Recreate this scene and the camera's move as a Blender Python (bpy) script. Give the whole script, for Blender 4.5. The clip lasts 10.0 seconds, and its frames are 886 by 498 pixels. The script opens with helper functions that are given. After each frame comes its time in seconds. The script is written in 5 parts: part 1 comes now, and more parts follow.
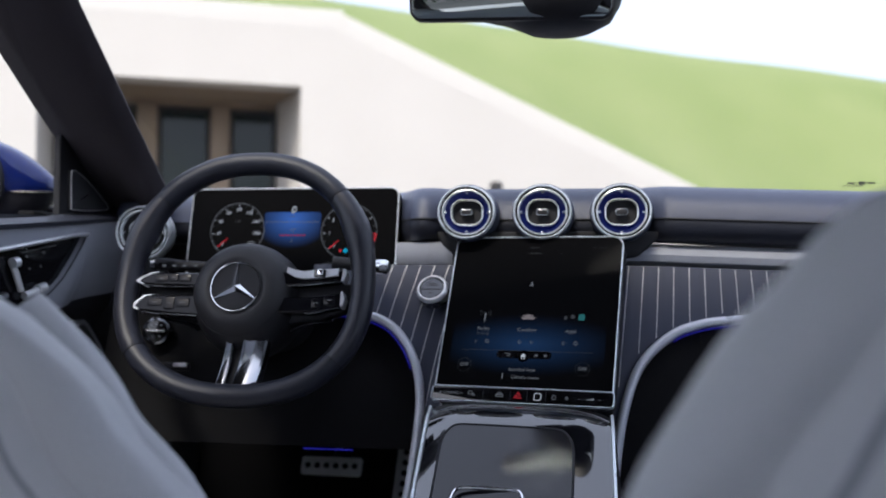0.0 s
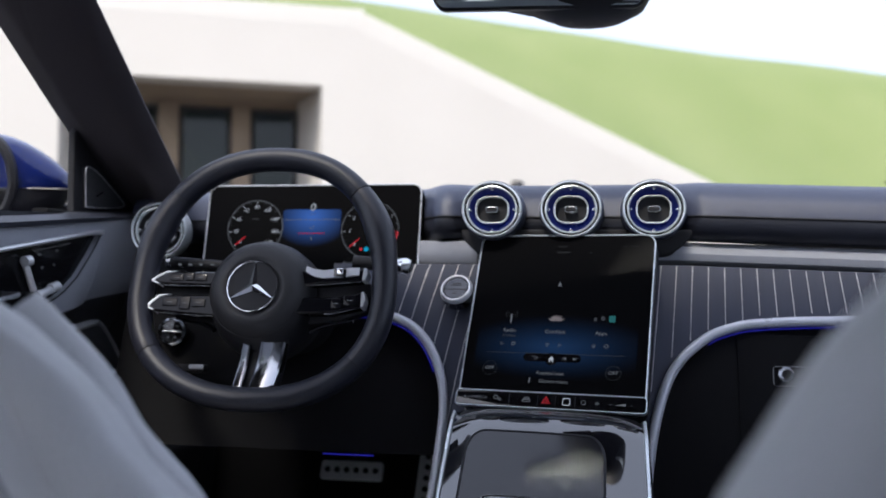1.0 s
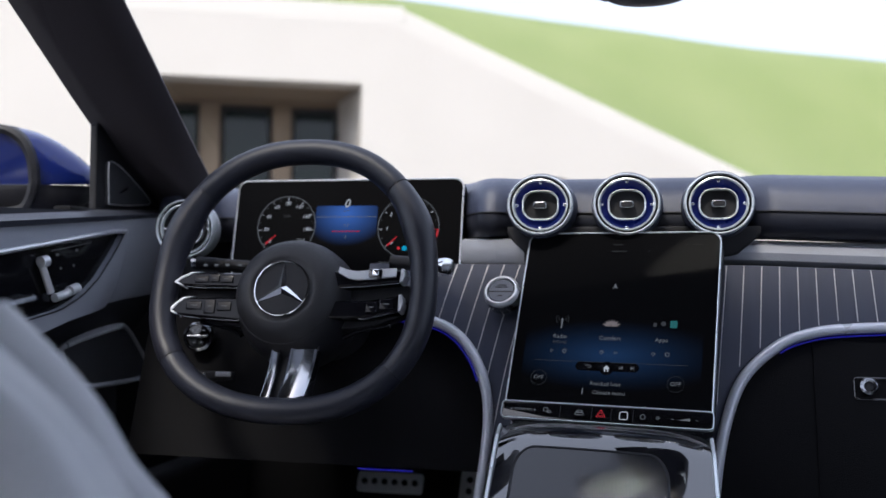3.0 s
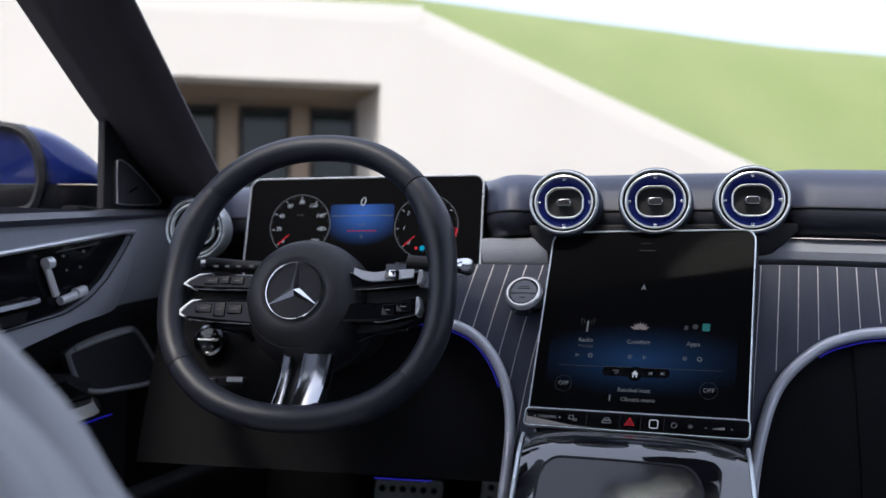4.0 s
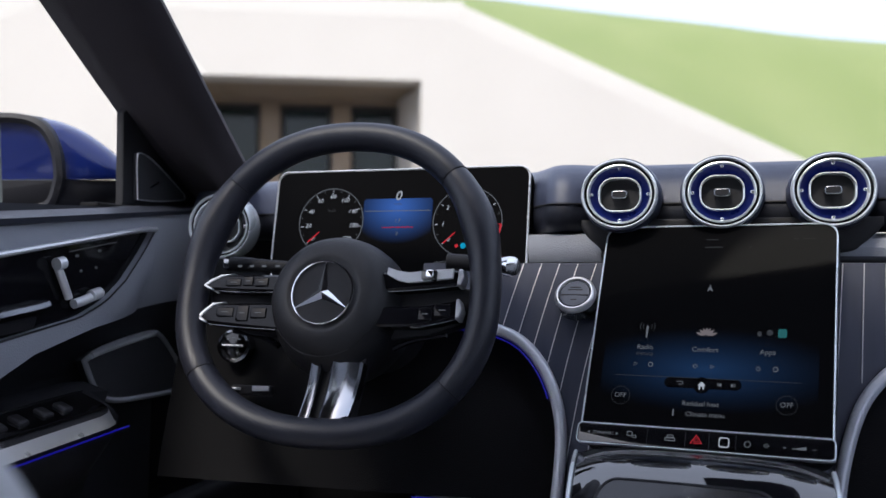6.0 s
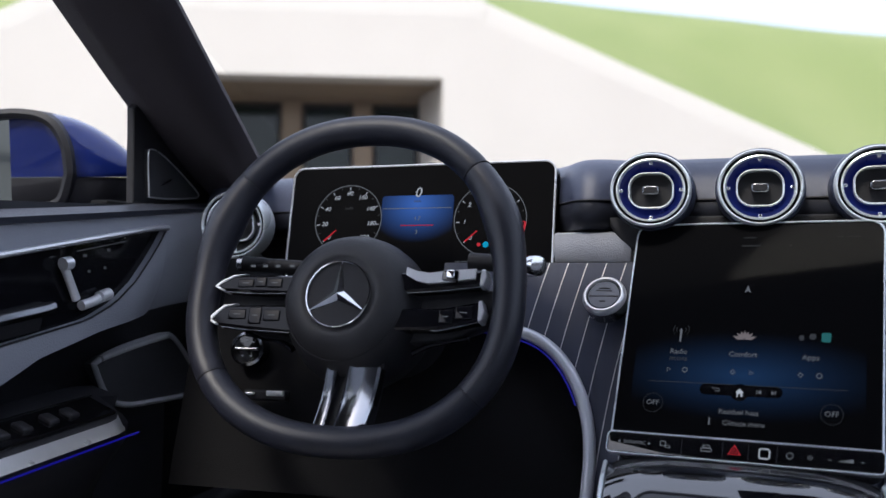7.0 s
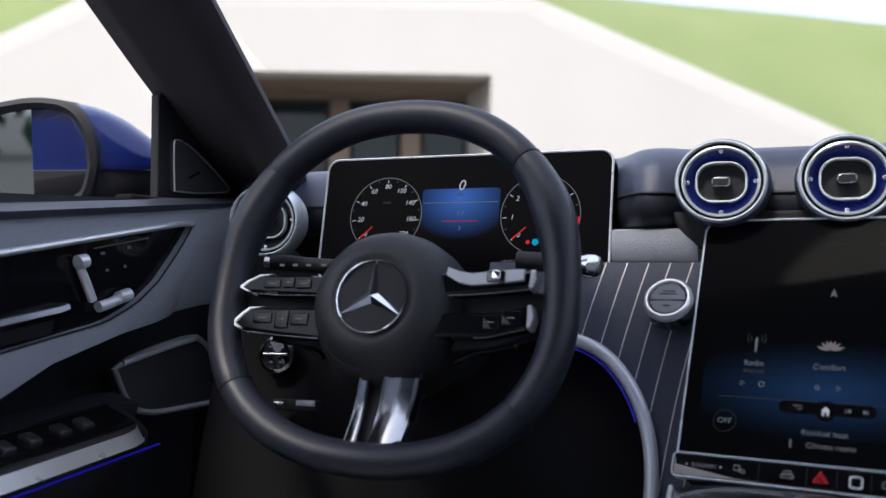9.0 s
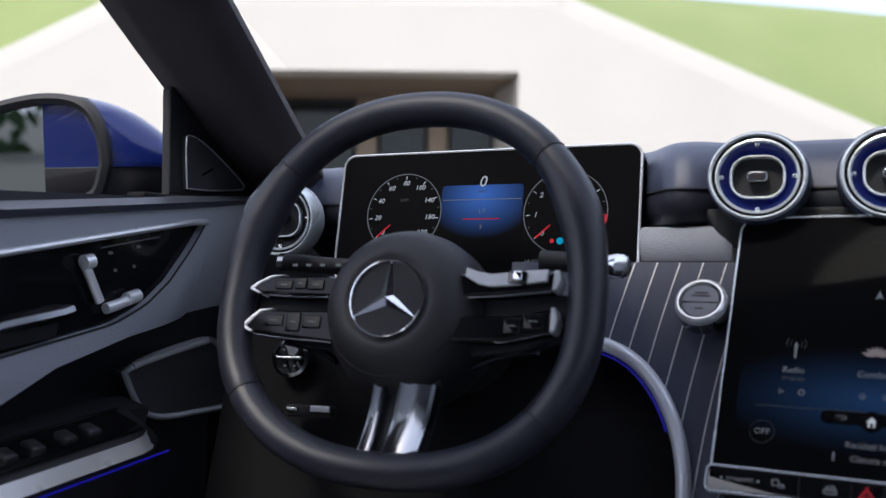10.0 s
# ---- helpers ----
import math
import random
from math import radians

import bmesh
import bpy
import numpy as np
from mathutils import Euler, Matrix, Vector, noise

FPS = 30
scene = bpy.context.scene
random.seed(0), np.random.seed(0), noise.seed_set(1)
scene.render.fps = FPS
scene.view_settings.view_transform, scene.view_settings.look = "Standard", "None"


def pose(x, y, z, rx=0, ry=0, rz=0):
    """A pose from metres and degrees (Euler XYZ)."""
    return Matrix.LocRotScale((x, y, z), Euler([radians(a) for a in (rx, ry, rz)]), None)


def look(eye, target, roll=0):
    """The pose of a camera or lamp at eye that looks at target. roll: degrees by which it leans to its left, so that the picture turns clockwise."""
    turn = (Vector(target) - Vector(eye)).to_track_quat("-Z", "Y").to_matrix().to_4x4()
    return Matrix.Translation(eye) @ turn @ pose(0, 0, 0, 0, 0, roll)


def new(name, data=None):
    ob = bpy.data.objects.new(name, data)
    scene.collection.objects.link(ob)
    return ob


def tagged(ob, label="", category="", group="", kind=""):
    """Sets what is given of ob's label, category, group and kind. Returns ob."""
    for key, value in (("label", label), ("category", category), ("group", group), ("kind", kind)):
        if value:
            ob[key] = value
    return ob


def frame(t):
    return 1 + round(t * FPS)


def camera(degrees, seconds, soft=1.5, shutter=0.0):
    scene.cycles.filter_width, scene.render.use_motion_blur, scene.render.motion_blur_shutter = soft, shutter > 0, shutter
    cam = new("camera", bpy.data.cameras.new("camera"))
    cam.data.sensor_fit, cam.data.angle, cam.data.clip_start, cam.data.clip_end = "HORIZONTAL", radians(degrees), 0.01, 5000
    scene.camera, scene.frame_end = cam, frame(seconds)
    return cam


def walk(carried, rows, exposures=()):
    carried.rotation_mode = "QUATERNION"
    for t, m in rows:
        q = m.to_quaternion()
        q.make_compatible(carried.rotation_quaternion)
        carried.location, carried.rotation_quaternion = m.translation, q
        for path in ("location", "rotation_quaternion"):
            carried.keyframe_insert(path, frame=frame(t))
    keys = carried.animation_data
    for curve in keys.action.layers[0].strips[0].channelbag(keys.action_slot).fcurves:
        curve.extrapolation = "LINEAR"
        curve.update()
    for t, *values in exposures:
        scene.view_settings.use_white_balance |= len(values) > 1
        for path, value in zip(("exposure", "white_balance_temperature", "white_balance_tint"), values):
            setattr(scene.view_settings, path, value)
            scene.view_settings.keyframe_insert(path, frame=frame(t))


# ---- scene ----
cam = camera(50.0, 10.0)
PATH = [
    (0, (0.073, 0.139, 0.898), (-0.243, 2.113, 0.961), 0.4),
    (0.5, (0.067, 0.161, 0.898), (-0.269, 2.132, 0.961), 0.5),
    (1, (0.06, 0.185, 0.898), (-0.298, 2.152, 0.96), 0.5),
    (1.5, (0.055, 0.208, 0.899), (-0.326, 2.171, 0.96), 0.5),
    (2, (0.049, 0.231, 0.899), (-0.352, 2.19, 0.961), 0.5),
    (2.5, (0.044, 0.255, 0.9), (-0.378, 2.209, 0.96), 0.5),
    (4, (0.027, 0.329, 0.902), (-0.454, 2.269, 0.961), 0.3),
    (4.5, (0.021, 0.353, 0.903), (-0.481, 2.289, 0.961), 0.2),
    (5, (0.014, 0.378, 0.904), (-0.508, 2.308, 0.961), 0.1),
    (5.5, (0.009, 0.403, 0.904), (-0.537, 2.326, 0.96), 0.1),
    (7, (-0.011, 0.472, 0.906), (-0.622, 2.376, 0.958), 0.1),
    (7.5, (-0.016, 0.497, 0.907), (-0.654, 2.391, 0.957), 0.0),
    (8, (-0.023, 0.518, 0.907), (-0.683, 2.406, 0.957), 0.1),
    (8.5, (-0.028, 0.541, 0.908), (-0.715, 2.419, 0.955), 0.1),
    (9, (-0.036, 0.56, 0.908), (-0.743, 2.43, 0.956), 0.3),
    (9.5, (-0.04, 0.582, 0.909), (-0.774, 2.442, 0.955), 0.3),
    (10, (-0.044, 0.603, 0.91), (-0.806, 2.452, 0.954), 0.3),
]
walk(cam, [(t, look(eye, target, roll)) for t, eye, target, roll in PATH])
cam.data.dof.use_dof = True
cam.data.dof.focus_distance = 1.0
cam.data.dof.aperture_fstop = 4.5

# ---------------------------------------------------------------- world and sun
SUN_EL, SUN_AZ = 50.0, 195.0          # degrees; azimuth clockwise from ahead
world = bpy.data.worlds.new("daylight")
scene.world = world
world.use_nodes = True
wn = world.node_tree.nodes
sky = wn.new("ShaderNodeTexSky")
sky.sky_type = "NISHITA"
sky.sun_disc = False
sky.sun_elevation, sky.sun_rotation = radians(SUN_EL), radians(SUN_AZ)
sky.air_density, sky.dust_density = 1.0, 4.0
wn["Background"].inputs[1].default_value = 0.15
haze = wn.new("ShaderNodeMix")          # thin high cloud: a pale veil over the clear sky
haze.data_type = "RGBA"
haze.inputs[0].default_value = 0.80
haze.inputs[7].default_value = (2.36, 2.47, 2.90, 1)
world.node_tree.links.new(sky.outputs[0], haze.inputs[6])
world.node_tree.links.new(haze.outputs[2], wn["Background"].inputs[0])
sun = new("sun", bpy.data.lights.new("sun", "SUN"))
sun.data.energy, sun.data.angle, sun.data.color = 1.0, radians(14), (1.0, 0.91, 0.77)
sa, se = radians(SUN_AZ), radians(SUN_EL)
sun.matrix_world = look((0, 0, 20), (-20 * math.sin(sa) * math.cos(se), -20 * math.cos(sa) * math.cos(se), 20 - 20 * math.sin(se)))
scene.view_settings.exposure = 1.75
scene.view_settings.use_white_balance = True
scene.view_settings.white_balance_temperature, scene.view_settings.white_balance_tint = 6080, 10


# ---------------------------------------------------------------- materials
def mat(name, col, rough=0.5, metal=0.0, col2=None, scale=40.0, bump=0.0, bscale=200.0, coat=0.0, spec=0.5, emit=None, power=1.0, detail=6.0, stretch=(1, 1, 1)):
    """A surface with two scales of variation: broad tone patches (col to col2) and fine relief."""
    m = bpy.data.materials.new(name)
    m.use_nodes = True
    n, l = m.node_tree.nodes, m.node_tree.links
    b = n["Principled BSDF"]
    b.inputs["Base Color"].default_value = (*col, 1)
    b.inputs["Roughness"].default_value = rough
    b.inputs["Metallic"].default_value = metal
    b.inputs["Coat Weight"].default_value = coat
    b.inputs["Coat Roughness"].default_value = 0.03
    b.inputs["Specular IOR Level"].default_value = spec
    tc = n.new("ShaderNodeTexCoord")
    mp = n.new("ShaderNodeMapping")
    mp.inputs["Scale"].default_value = stretch
    l.new(tc.outputs["Object"], mp.inputs["Vector"])
    if col2:
        tx = n.new("ShaderNodeTexNoise")
        tx.inputs["Scale"].default_value, tx.inputs["Detail"].default_value = scale, detail
        l.new(mp.outputs[0], tx.inputs["Vector"])
        mx = n.new("ShaderNodeMix")
        mx.data_type = "RGBA"
        mx.inputs[6].default_value, mx.inputs[7].default_value = (*col, 1), (*col2, 1)
        l.new(tx.outputs[0], mx.inputs[0])
        l.new(mx.outputs[2], b.inputs["Base Color"])
        mr = n.new("ShaderNodeMapRange")
        spread = 0.02 if metal > 0.5 else min(0.08, rough * 0.4)
        mr.inputs[3].default_value, mr.inputs[4].default_value = max(rough - spread, 0.01), rough + spread
        l.new(tx.outputs[0], mr.inputs[0])
        l.new(mr.outputs[0], b.inputs["Roughness"])
    if bump:
        vx = n.new("ShaderNodeTexVoronoi")
        vx.inputs["Scale"].default_value = bscale
        l.new(mp.outputs[0], vx.inputs["Vector"])
        bp = n.new("ShaderNodeBump")
        bp.inputs["Strength"].default_value, bp.inputs["Distance"].default_value = bump, 0.001
        l.new(vx.outputs["Distance"], bp.inputs["Height"])
        l.new(bp.outputs[0], b.inputs["Normal"])
    if emit:
        b.inputs["Emission Color"].default_value = (*emit, 1)
        b.inputs["Emission Strength"].default_value = power
    return m


def glow_panel(name, col, power, half_x, half_y, cy=0.0, soft=1.0, edge=1.0):
    """A lit display area, brightest in its middle and dark at its rim."""
    m = mat(name, (0.005, 0.005, 0.0055), 0.05, spec=0.003)
    n, l = m.node_tree.nodes, m.node_tree.links
    tc = n.new("ShaderNodeTexCoord")
    mp = n.new("ShaderNodeMapping")
    mp.inputs["Location"].default_value = (0, -cy / half_y, 0)
    mp.inputs["Scale"].default_value = (edge / half_x, 1 / half_y, 0)
    l.new(tc.outputs["Object"], mp.inputs["Vector"])
    g = n.new("ShaderNodeTexGradient")
    g.gradient_type = "SPHERICAL"
    l.new(mp.outputs[0], g.inputs[0])
    p = n.new("ShaderNodeMath")
    p.operation = "POWER"
    p.inputs[1].default_value = soft
    l.new(g.outputs[0], p.inputs[0])
    q = n.new("ShaderNodeMath")
    q.operation = "MULTIPLY"
    q.inputs[1].default_value = power
    l.new(p.outputs[0], q.inputs[0])
    b = n["Principled BSDF"]
    b.inputs["Emission Color"].default_value = (*col, 1)
    l.new(q.outputs[0], b.inputs["Emission Strength"])
    return m


def pane(name, tint, gloss):
    """Thin clear glass: see-through, with a surface reflection that grows at grazing angles."""
    m = bpy.data.materials.new(name)
    m.use_nodes = True
    n, l = m.node_tree.nodes, m.node_tree.links
    n.remove(n["Principled BSDF"])
    t, g, f, x = n.new("ShaderNodeBsdfTransparent"), n.new("ShaderNodeBsdfGlossy"), n.new("ShaderNodeLayerWeight"), n.new("ShaderNodeMixShader")
    w = n.new("ShaderNodeMath")
    w.operation = "POWER"
    w.inputs[1].default_value = 5.0
    t.inputs[0].default_value = (*tint, 1)
    g.inputs["Roughness"].default_value = 0.01
    k = n.new("ShaderNodeMath")
    k.operation = "MULTIPLY"
    k.inputs[1].default_value = gloss
    l.new(f.outputs["Facing"], w.inputs[0])
    l.new(w.outputs[0], k.inputs[0])
    l.new(k.outputs[0], x.inputs[0])
    l.new(t.outputs[0], x.inputs[1])
    l.new(g.outputs[0], x.inputs[2])
    l.new(x.outputs[0], n["Material Output"].inputs[0])
    return m


BLACK_LEATHER = mat("black leather", (0.013, 0.015, 0.024), 0.42, col2=(0.020, 0.022, 0.033), scale=25, bump=0.16, bscale=1300, spec=0.4)
PERFORATED = mat("perforated leather", (0.013, 0.014, 0.022), 0.38, col2=(0.020, 0.021, 0.031), scale=30, bump=0.22, bscale=900)
DASH_SKIN = mat("dash leather", (0.036, 0.044, 0.078), 0.40, col2=(0.048, 0.057, 0.096), scale=18, bump=0.3, bscale=900)
SOFT_BLACK = mat("soft black plastic", (0.015, 0.015, 0.018), 0.55, col2=(0.020, 0.020, 0.024), scale=30, bump=0.25, bscale=1100, spec=0.32)
BELT_SKIN = mat("belt leather", (0.034, 0.038, 0.054), 0.45, col2=(0.044, 0.049, 0.068), scale=18, bump=0.3, bscale=900)
HUB_SKIN = mat("hub skin", (0.013, 0.013, 0.016), 0.48, col2=(0.018, 0.018, 0.021), scale=35, bump=0.3, bscale=1200)
PIANO = mat("piano black", (0.005, 0.005, 0.006), 0.06, col2=(0.007, 0.007, 0.008), scale=8, coat=0.6)
LACQUER = mat("deep black lacquer", (0.006, 0.006, 0.008), 0.03, col2=(0.008, 0.008, 0.010), scale=8, coat=1.0, spec=1.0)
LACQUER.node_tree.nodes["Principled BSDF"].inputs["Coat IOR"].default_value = 1.65
LID_BLACK = mat("gloss black lid", (0.006, 0.006, 0.009), 0.13, col2=(0.008, 0.008, 0.011), scale=8, coat=0.0, spec=0.6)
# Blacker than the other plastics: footwell shade deepened in the base colour.
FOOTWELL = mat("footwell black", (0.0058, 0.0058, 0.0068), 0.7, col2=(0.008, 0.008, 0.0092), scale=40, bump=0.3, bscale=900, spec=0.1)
GREY_LEATHER = mat("grey leather", (0.30, 0.315, 0.36), 0.45, col2=(0.345, 0.36, 0.405), scale=14, bump=0.35, bscale=600)
BORDER = mat("silver-grey leather", (0.66, 0.68, 0.75), 0.30, 0.30, col2=(0.68, 0.70, 0.77), scale=30, bump=0.05, bscale=700)
HEDGE = mat("dark foliage", (0.030, 0.060, 0.022), 0.8, col2=(0.06, 0.10, 0.035), scale=1.5, bump=1.0, bscale=6)
SEAT_LEATHER = mat("seat leather", (0.66, 0.665, 0.69), 0.45, col2=(0.73, 0.735, 0.76), scale=9, bump=0.4, bscale=350)
DECOR = mat("open pore wood", (0.028, 0.034, 0.060), 0.42, col2=(0.044, 0.051, 0.084), scale=14, bump=0.25, bscale=300, stretch=(12, 1, 1))
SILVER = mat("satin silver", (0.74, 0.75, 0.77), 0.28, 0.6, col2=(0.64, 0.65, 0.67), scale=60)
CHROME = mat("chrome", (0.80, 0.81, 0.83), 0.10, 1.0, col2=(0.74, 0.75, 0.77), scale=40)
BEZEL = mat("turned bright metal", (0.84, 0.89, 0.91), 0.28, 0.45, col2=(0.82, 0.87, 0.89), scale=5, detail=2.0)
BRIGHT = mat("bright satin metal", (0.86, 0.88, 0.91), 0.24, 0.35, col2=(0.80, 0.82, 0.85), scale=60)
SPOKE_METAL = mat("polished spoke metal", (0.42, 0.43, 0.46), 0.16, 1.0, col2=(0.36, 0.37, 0.40), scale=50)
SPOKE_BLACK = mat("spoke black", (0.006, 0.006, 0.008), 0.10, col2=(0.008, 0.008, 0.010), scale=20, spec=0.22)
DOOR_SKIN = mat("door lining", (0.020, 0.021, 0.026), 0.55, col2=(0.028, 0.029, 0.035), scale=25, bump=0.3, bscale=900, spec=0.4)
DARK_CHROME = mat("dark chrome", (0.30, 0.31, 0.33), 0.22, 1.0, col2=(0.25, 0.26, 0.28), scale=50)
STRIPE = mat("inlaid stripe", (0.74, 0.74, 0.76), 0.32, 0.3, col2=(0.58, 0.58, 0.6), scale=80)
LINER = mat("woven liner", (0.030, 0.025, 0.030), 0.9, col2=(0.040, 0.033, 0.039), scale=60, bump=0.5, bscale=900)
CARPET = mat("carpet", (0.014, 0.014, 0.015), 0.95, col2=(0.020, 0.020, 0.022), scale=120, bump=0.8, bscale=500)
# Blue lacquer with a weak glow added to lift its colour.
VENT_BLUE = mat("glowing vent blue", (0.004, 0.009, 0.065), 0.30, 0.2, col2=(0.006, 0.012, 0.09), scale=60, emit=(0.008, 0.02, 0.30), power=0.022)
BLUE_LINE = mat("ambient light", (0.01, 0.01, 0.1), 0.4, emit=(0.03, 0.02, 1.0), power=0.05)
BLUE_PAINT = mat("blue car paint", (0.003, 0.010, 0.090), 0.32, 0.0, col2=(0.004, 0.013, 0.115), scale=400, coat=0.8, spec=0.2)
GLASS_BLACK = mat("display glass", (0.0045, 0.0045, 0.005), 0.05, col2=(0.0055, 0.0055, 0.006), scale=6, spec=0.003)
WHITE_LIT = mat("lit white", (0.02, 0.02, 0.02), 0.5, spec=0.03, emit=(0.85, 0.9, 1.0), power=0.13)
GHOST_LIT = mat("barely lit grey", (0.01, 0.01, 0.01), 0.5, spec=0.03, emit=(0.6, 0.65, 0.75), power=0.006)
GREY_LIT = mat("lit grey", (0.02, 0.02, 0.02), 0.5, spec=0.03, emit=(0.7, 0.75, 0.85), power=0.042)
DIM_LIT = mat("faint lit grey", (0.02, 0.02, 0.02), 0.5, spec=0.03, emit=(0.6, 0.65, 0.75), power=0.013)
RED_LIT = mat("lit red", (0.05, 0.0, 0.0), 0.5, spec=0.03, emit=(1.0, 0.06, 0.09), power=0.12)
CYAN_LIT = mat("lit cyan", (0.0, 0.03, 0.05), 0.5, spec=0.03, emit=(0.02, 0.45, 0.7), power=0.16)
TEAL_LIT = mat("lit teal", (0.0, 0.03, 0.03), 0.5, spec=0.03, emit=(0.10, 0.45, 0.45), power=0.06)
MIRROR = mat("mirror glass", (0.36, 0.40, 0.41), 0.01, 1.0)
GLASS = pane("window glass", (0.97, 0.97, 0.97), 0.5)
STEEL = mat("pedal steel", (0.82, 0.82, 0.83), 0.45, 0.25, col2=(0.74, 0.74, 0.75), scale=90)
PLASTER = mat("pale render", (0.67, 0.63, 0.57), 0.85, col2=(0.75, 0.71, 0.65), scale=1.2, bump=0.3, bscale=60)
COPING = mat("pale stone coping", (0.74, 0.70, 0.635), 0.8, col2=(0.79, 0.755, 0.69), scale=3, bump=0.3, bscale=30)
TAN = mat("tan stone", (0.30, 0.225, 0.155), 0.8, col2=(0.37, 0.29, 0.21), scale=4, bump=0.3, bscale=40)
DARK_GLASS = mat("dark window glass", (0.012, 0.022, 0.020), 0.05, col2=(0.018, 0.030, 0.026), scale=2, spec=0.3)
DARK_FRAME = mat("dark frame", (0.03, 0.028, 0.027), 0.4, col2=(0.045, 0.04, 0.038), scale=12)
PAVING = mat("grey asphalt", (0.055, 0.054, 0.053), 0.9, col2=(0.085, 0.084, 0.08), scale=2.0, bump=0.4, bscale=25)
GRASS = mat("mown grass", (0.175, 0.235, 0.065), 0.9, col2=(0.285, 0.325, 0.135), scale=0.55, bump=1.0, bscale=18)


# ---------------------------------------------------------------- builders
def thing(name, m, label, category, group="", kind=""):
    ob = new(name)
    ob.empty_display_size = 0.05
    ob.matrix_world = m
    return tagged(ob, label, category, group, kind)


def finish(name, bm, material, smooth=35):
    bmesh.ops.remove_doubles(bm, verts=bm.verts, dist=1e-6)
    bmesh.ops.recalc_face_normals(bm, faces=bm.faces)
    me = bpy.data.meshes.new(name)
    bm.to_mesh(me)
    bm.free()
    me.materials.append(material)
    for p in me.polygons:
        p.use_smooth = len(p.vertices) <= 4
    me.set_sharp_from_angle(angle=radians(smooth))
    return new(name, me)


def part(name, bm, material, parent, label="", smooth=35):
    """Links a bmesh as one mesh object under a thing or a part (in the parent's own axes)."""
    ob = finish(name, bm, material, smooth)
    ob.parent = parent
    return tagged(ob, label)


def solo(name, bm, material, label, category, m=None, group="", kind="", smooth=35):
    ob = finish(name, bm, material, smooth)
    if m is not None:
        ob.matrix_world = m
    return tagged(ob, label, category, group, kind)


def sheet(rows, closed=False, bm=None, caps=False):
    """A surface through rows of points; closed: each row is a ring."""
    bm = bm or bmesh.new()
    vs = [[bm.verts.new(p) for p in r] for r in rows]
    for a, b in zip(vs, vs[1:]):
        k = len(a)
        for i in range(k if closed else k - 1):
            j = (i + 1) % k
            bm.faces.new((a[i], a[j], b[j], b[i]))
    if caps:
        bm.faces.new(vs[0][::-1])
        bm.faces.new(vs[-1])
    return bm


def slab(rows, thick, axis):
    """A sheet with real thickness: a second skin offset along axis, joined round the rim."""
    off = Vector(axis).normalized() * thick
    top = [[Vector(p) for p in r] for r in rows]
    bm = bmesh.new()
    a = [[bm.verts.new(p) for p in r] for r in top]
    b = [[bm.verts.new(p + off) for p in r] for r in top]
    for g, flip in ((a, False), (b, True)):
        for r, s in zip(g, g[1:]):
            for i in range(len(r) - 1):
                q = (r[i], r[i + 1], s[i + 1], s[i])
                bm.faces.new(q[::-1] if flip else q)
    def edge(u, v):
        for i in range(len(u) - 1):
            bm.faces.new((u[i], v[i], v[i + 1], u[i + 1]))
    edge(a[0], b[0])
    edge(b[-1], a[-1])
    edge([r[0] for r in b], [r[0] for r in a])
    edge([r[-1] for r in a], [r[-1] for r in b])
    return bm


def tube(path, r, n=12, closed=False, squash=1.0, bm=None):
    """A round bar along a path; r is a number or one radius a point; squash flattens it along the frame's second axis."""
    pts = [Vector(p) for p in path]
    k = len(pts)
    rs = r if isinstance(r, (list, tuple)) else [r] * k
    rows, up = [], None
    for i, p in enumerate(pts):
        d = (pts[(i + 1) % k] - pts[i - 1]) if closed else (pts[min(i + 1, k - 1)] - pts[max(i - 1, 0)])
        d.normalize()
        if up is None:
            up = d.orthogonal().normalized()
        up = (up - d * up.dot(d)).normalized()
        side = d.cross(up)
        rows.append([p + (up * math.cos(2 * math.pi * j / n) + side * math.sin(2 * math.pi * j / n) * squash) * rs[i] for j in range(n)])
    if closed:
        rows.append(rows[0])
    return sheet(rows, True, bm, caps=not closed)


def rrect(w, h, r, n=6, cx=0.0, cy=0.0):
    pts = []
    for sx, sy, a0 in ((1, 1, 0), (-1, 1, 90), (-1, -1, 180), (1, -1, 270)):
        for i in range(n + 1):
            a = radians(a0 + 90 * i / n)
            pts.append((cx + sx * (w / 2 - r) + r * math.cos(a), cy + sy * (h / 2 - r) + r * math.sin(a)))
    return pts


def inset(o, d):
    k, out = len(o), []
    for i in range(k):
        a, b, c = Vector(o[i - 1]), Vector(o[i]), Vector(o[(i + 1) % k])
        e, f = (b - a), (c - b)
        nrm = Vector((0, 0))
        for g in (e, f):
            if g.length > 1e-9:
                nrm += Vector((-g.y, g.x)).normalized()
        if nrm.length > 1e-9:
            nrm.normalize()
        out.append(tuple(b + nrm * d))
    return out


def prism(o, z0, z1, bevel=0.0, bm=None, m=None):
    """A plate of outline o (counter-clockwise) from z0 to z1, with its upper edge rounded off."""
    rows = [[(x, y, z0) for x, y in o]]
    if bevel:
        for a in (0, 30, 60, 90):
            q = inset(o, bevel * (1 - math.cos(radians(a))))
            rows.append([(x, y, z1 - bevel + bevel * math.sin(radians(a))) for x, y in q])
    else:
        rows.append([(x, y, z1) for x, y in o])
    if m is not None:
        rows = [[m @ Vector(p) for p in r] for r in rows]
    return sheet(rows, True, bm, caps=True)


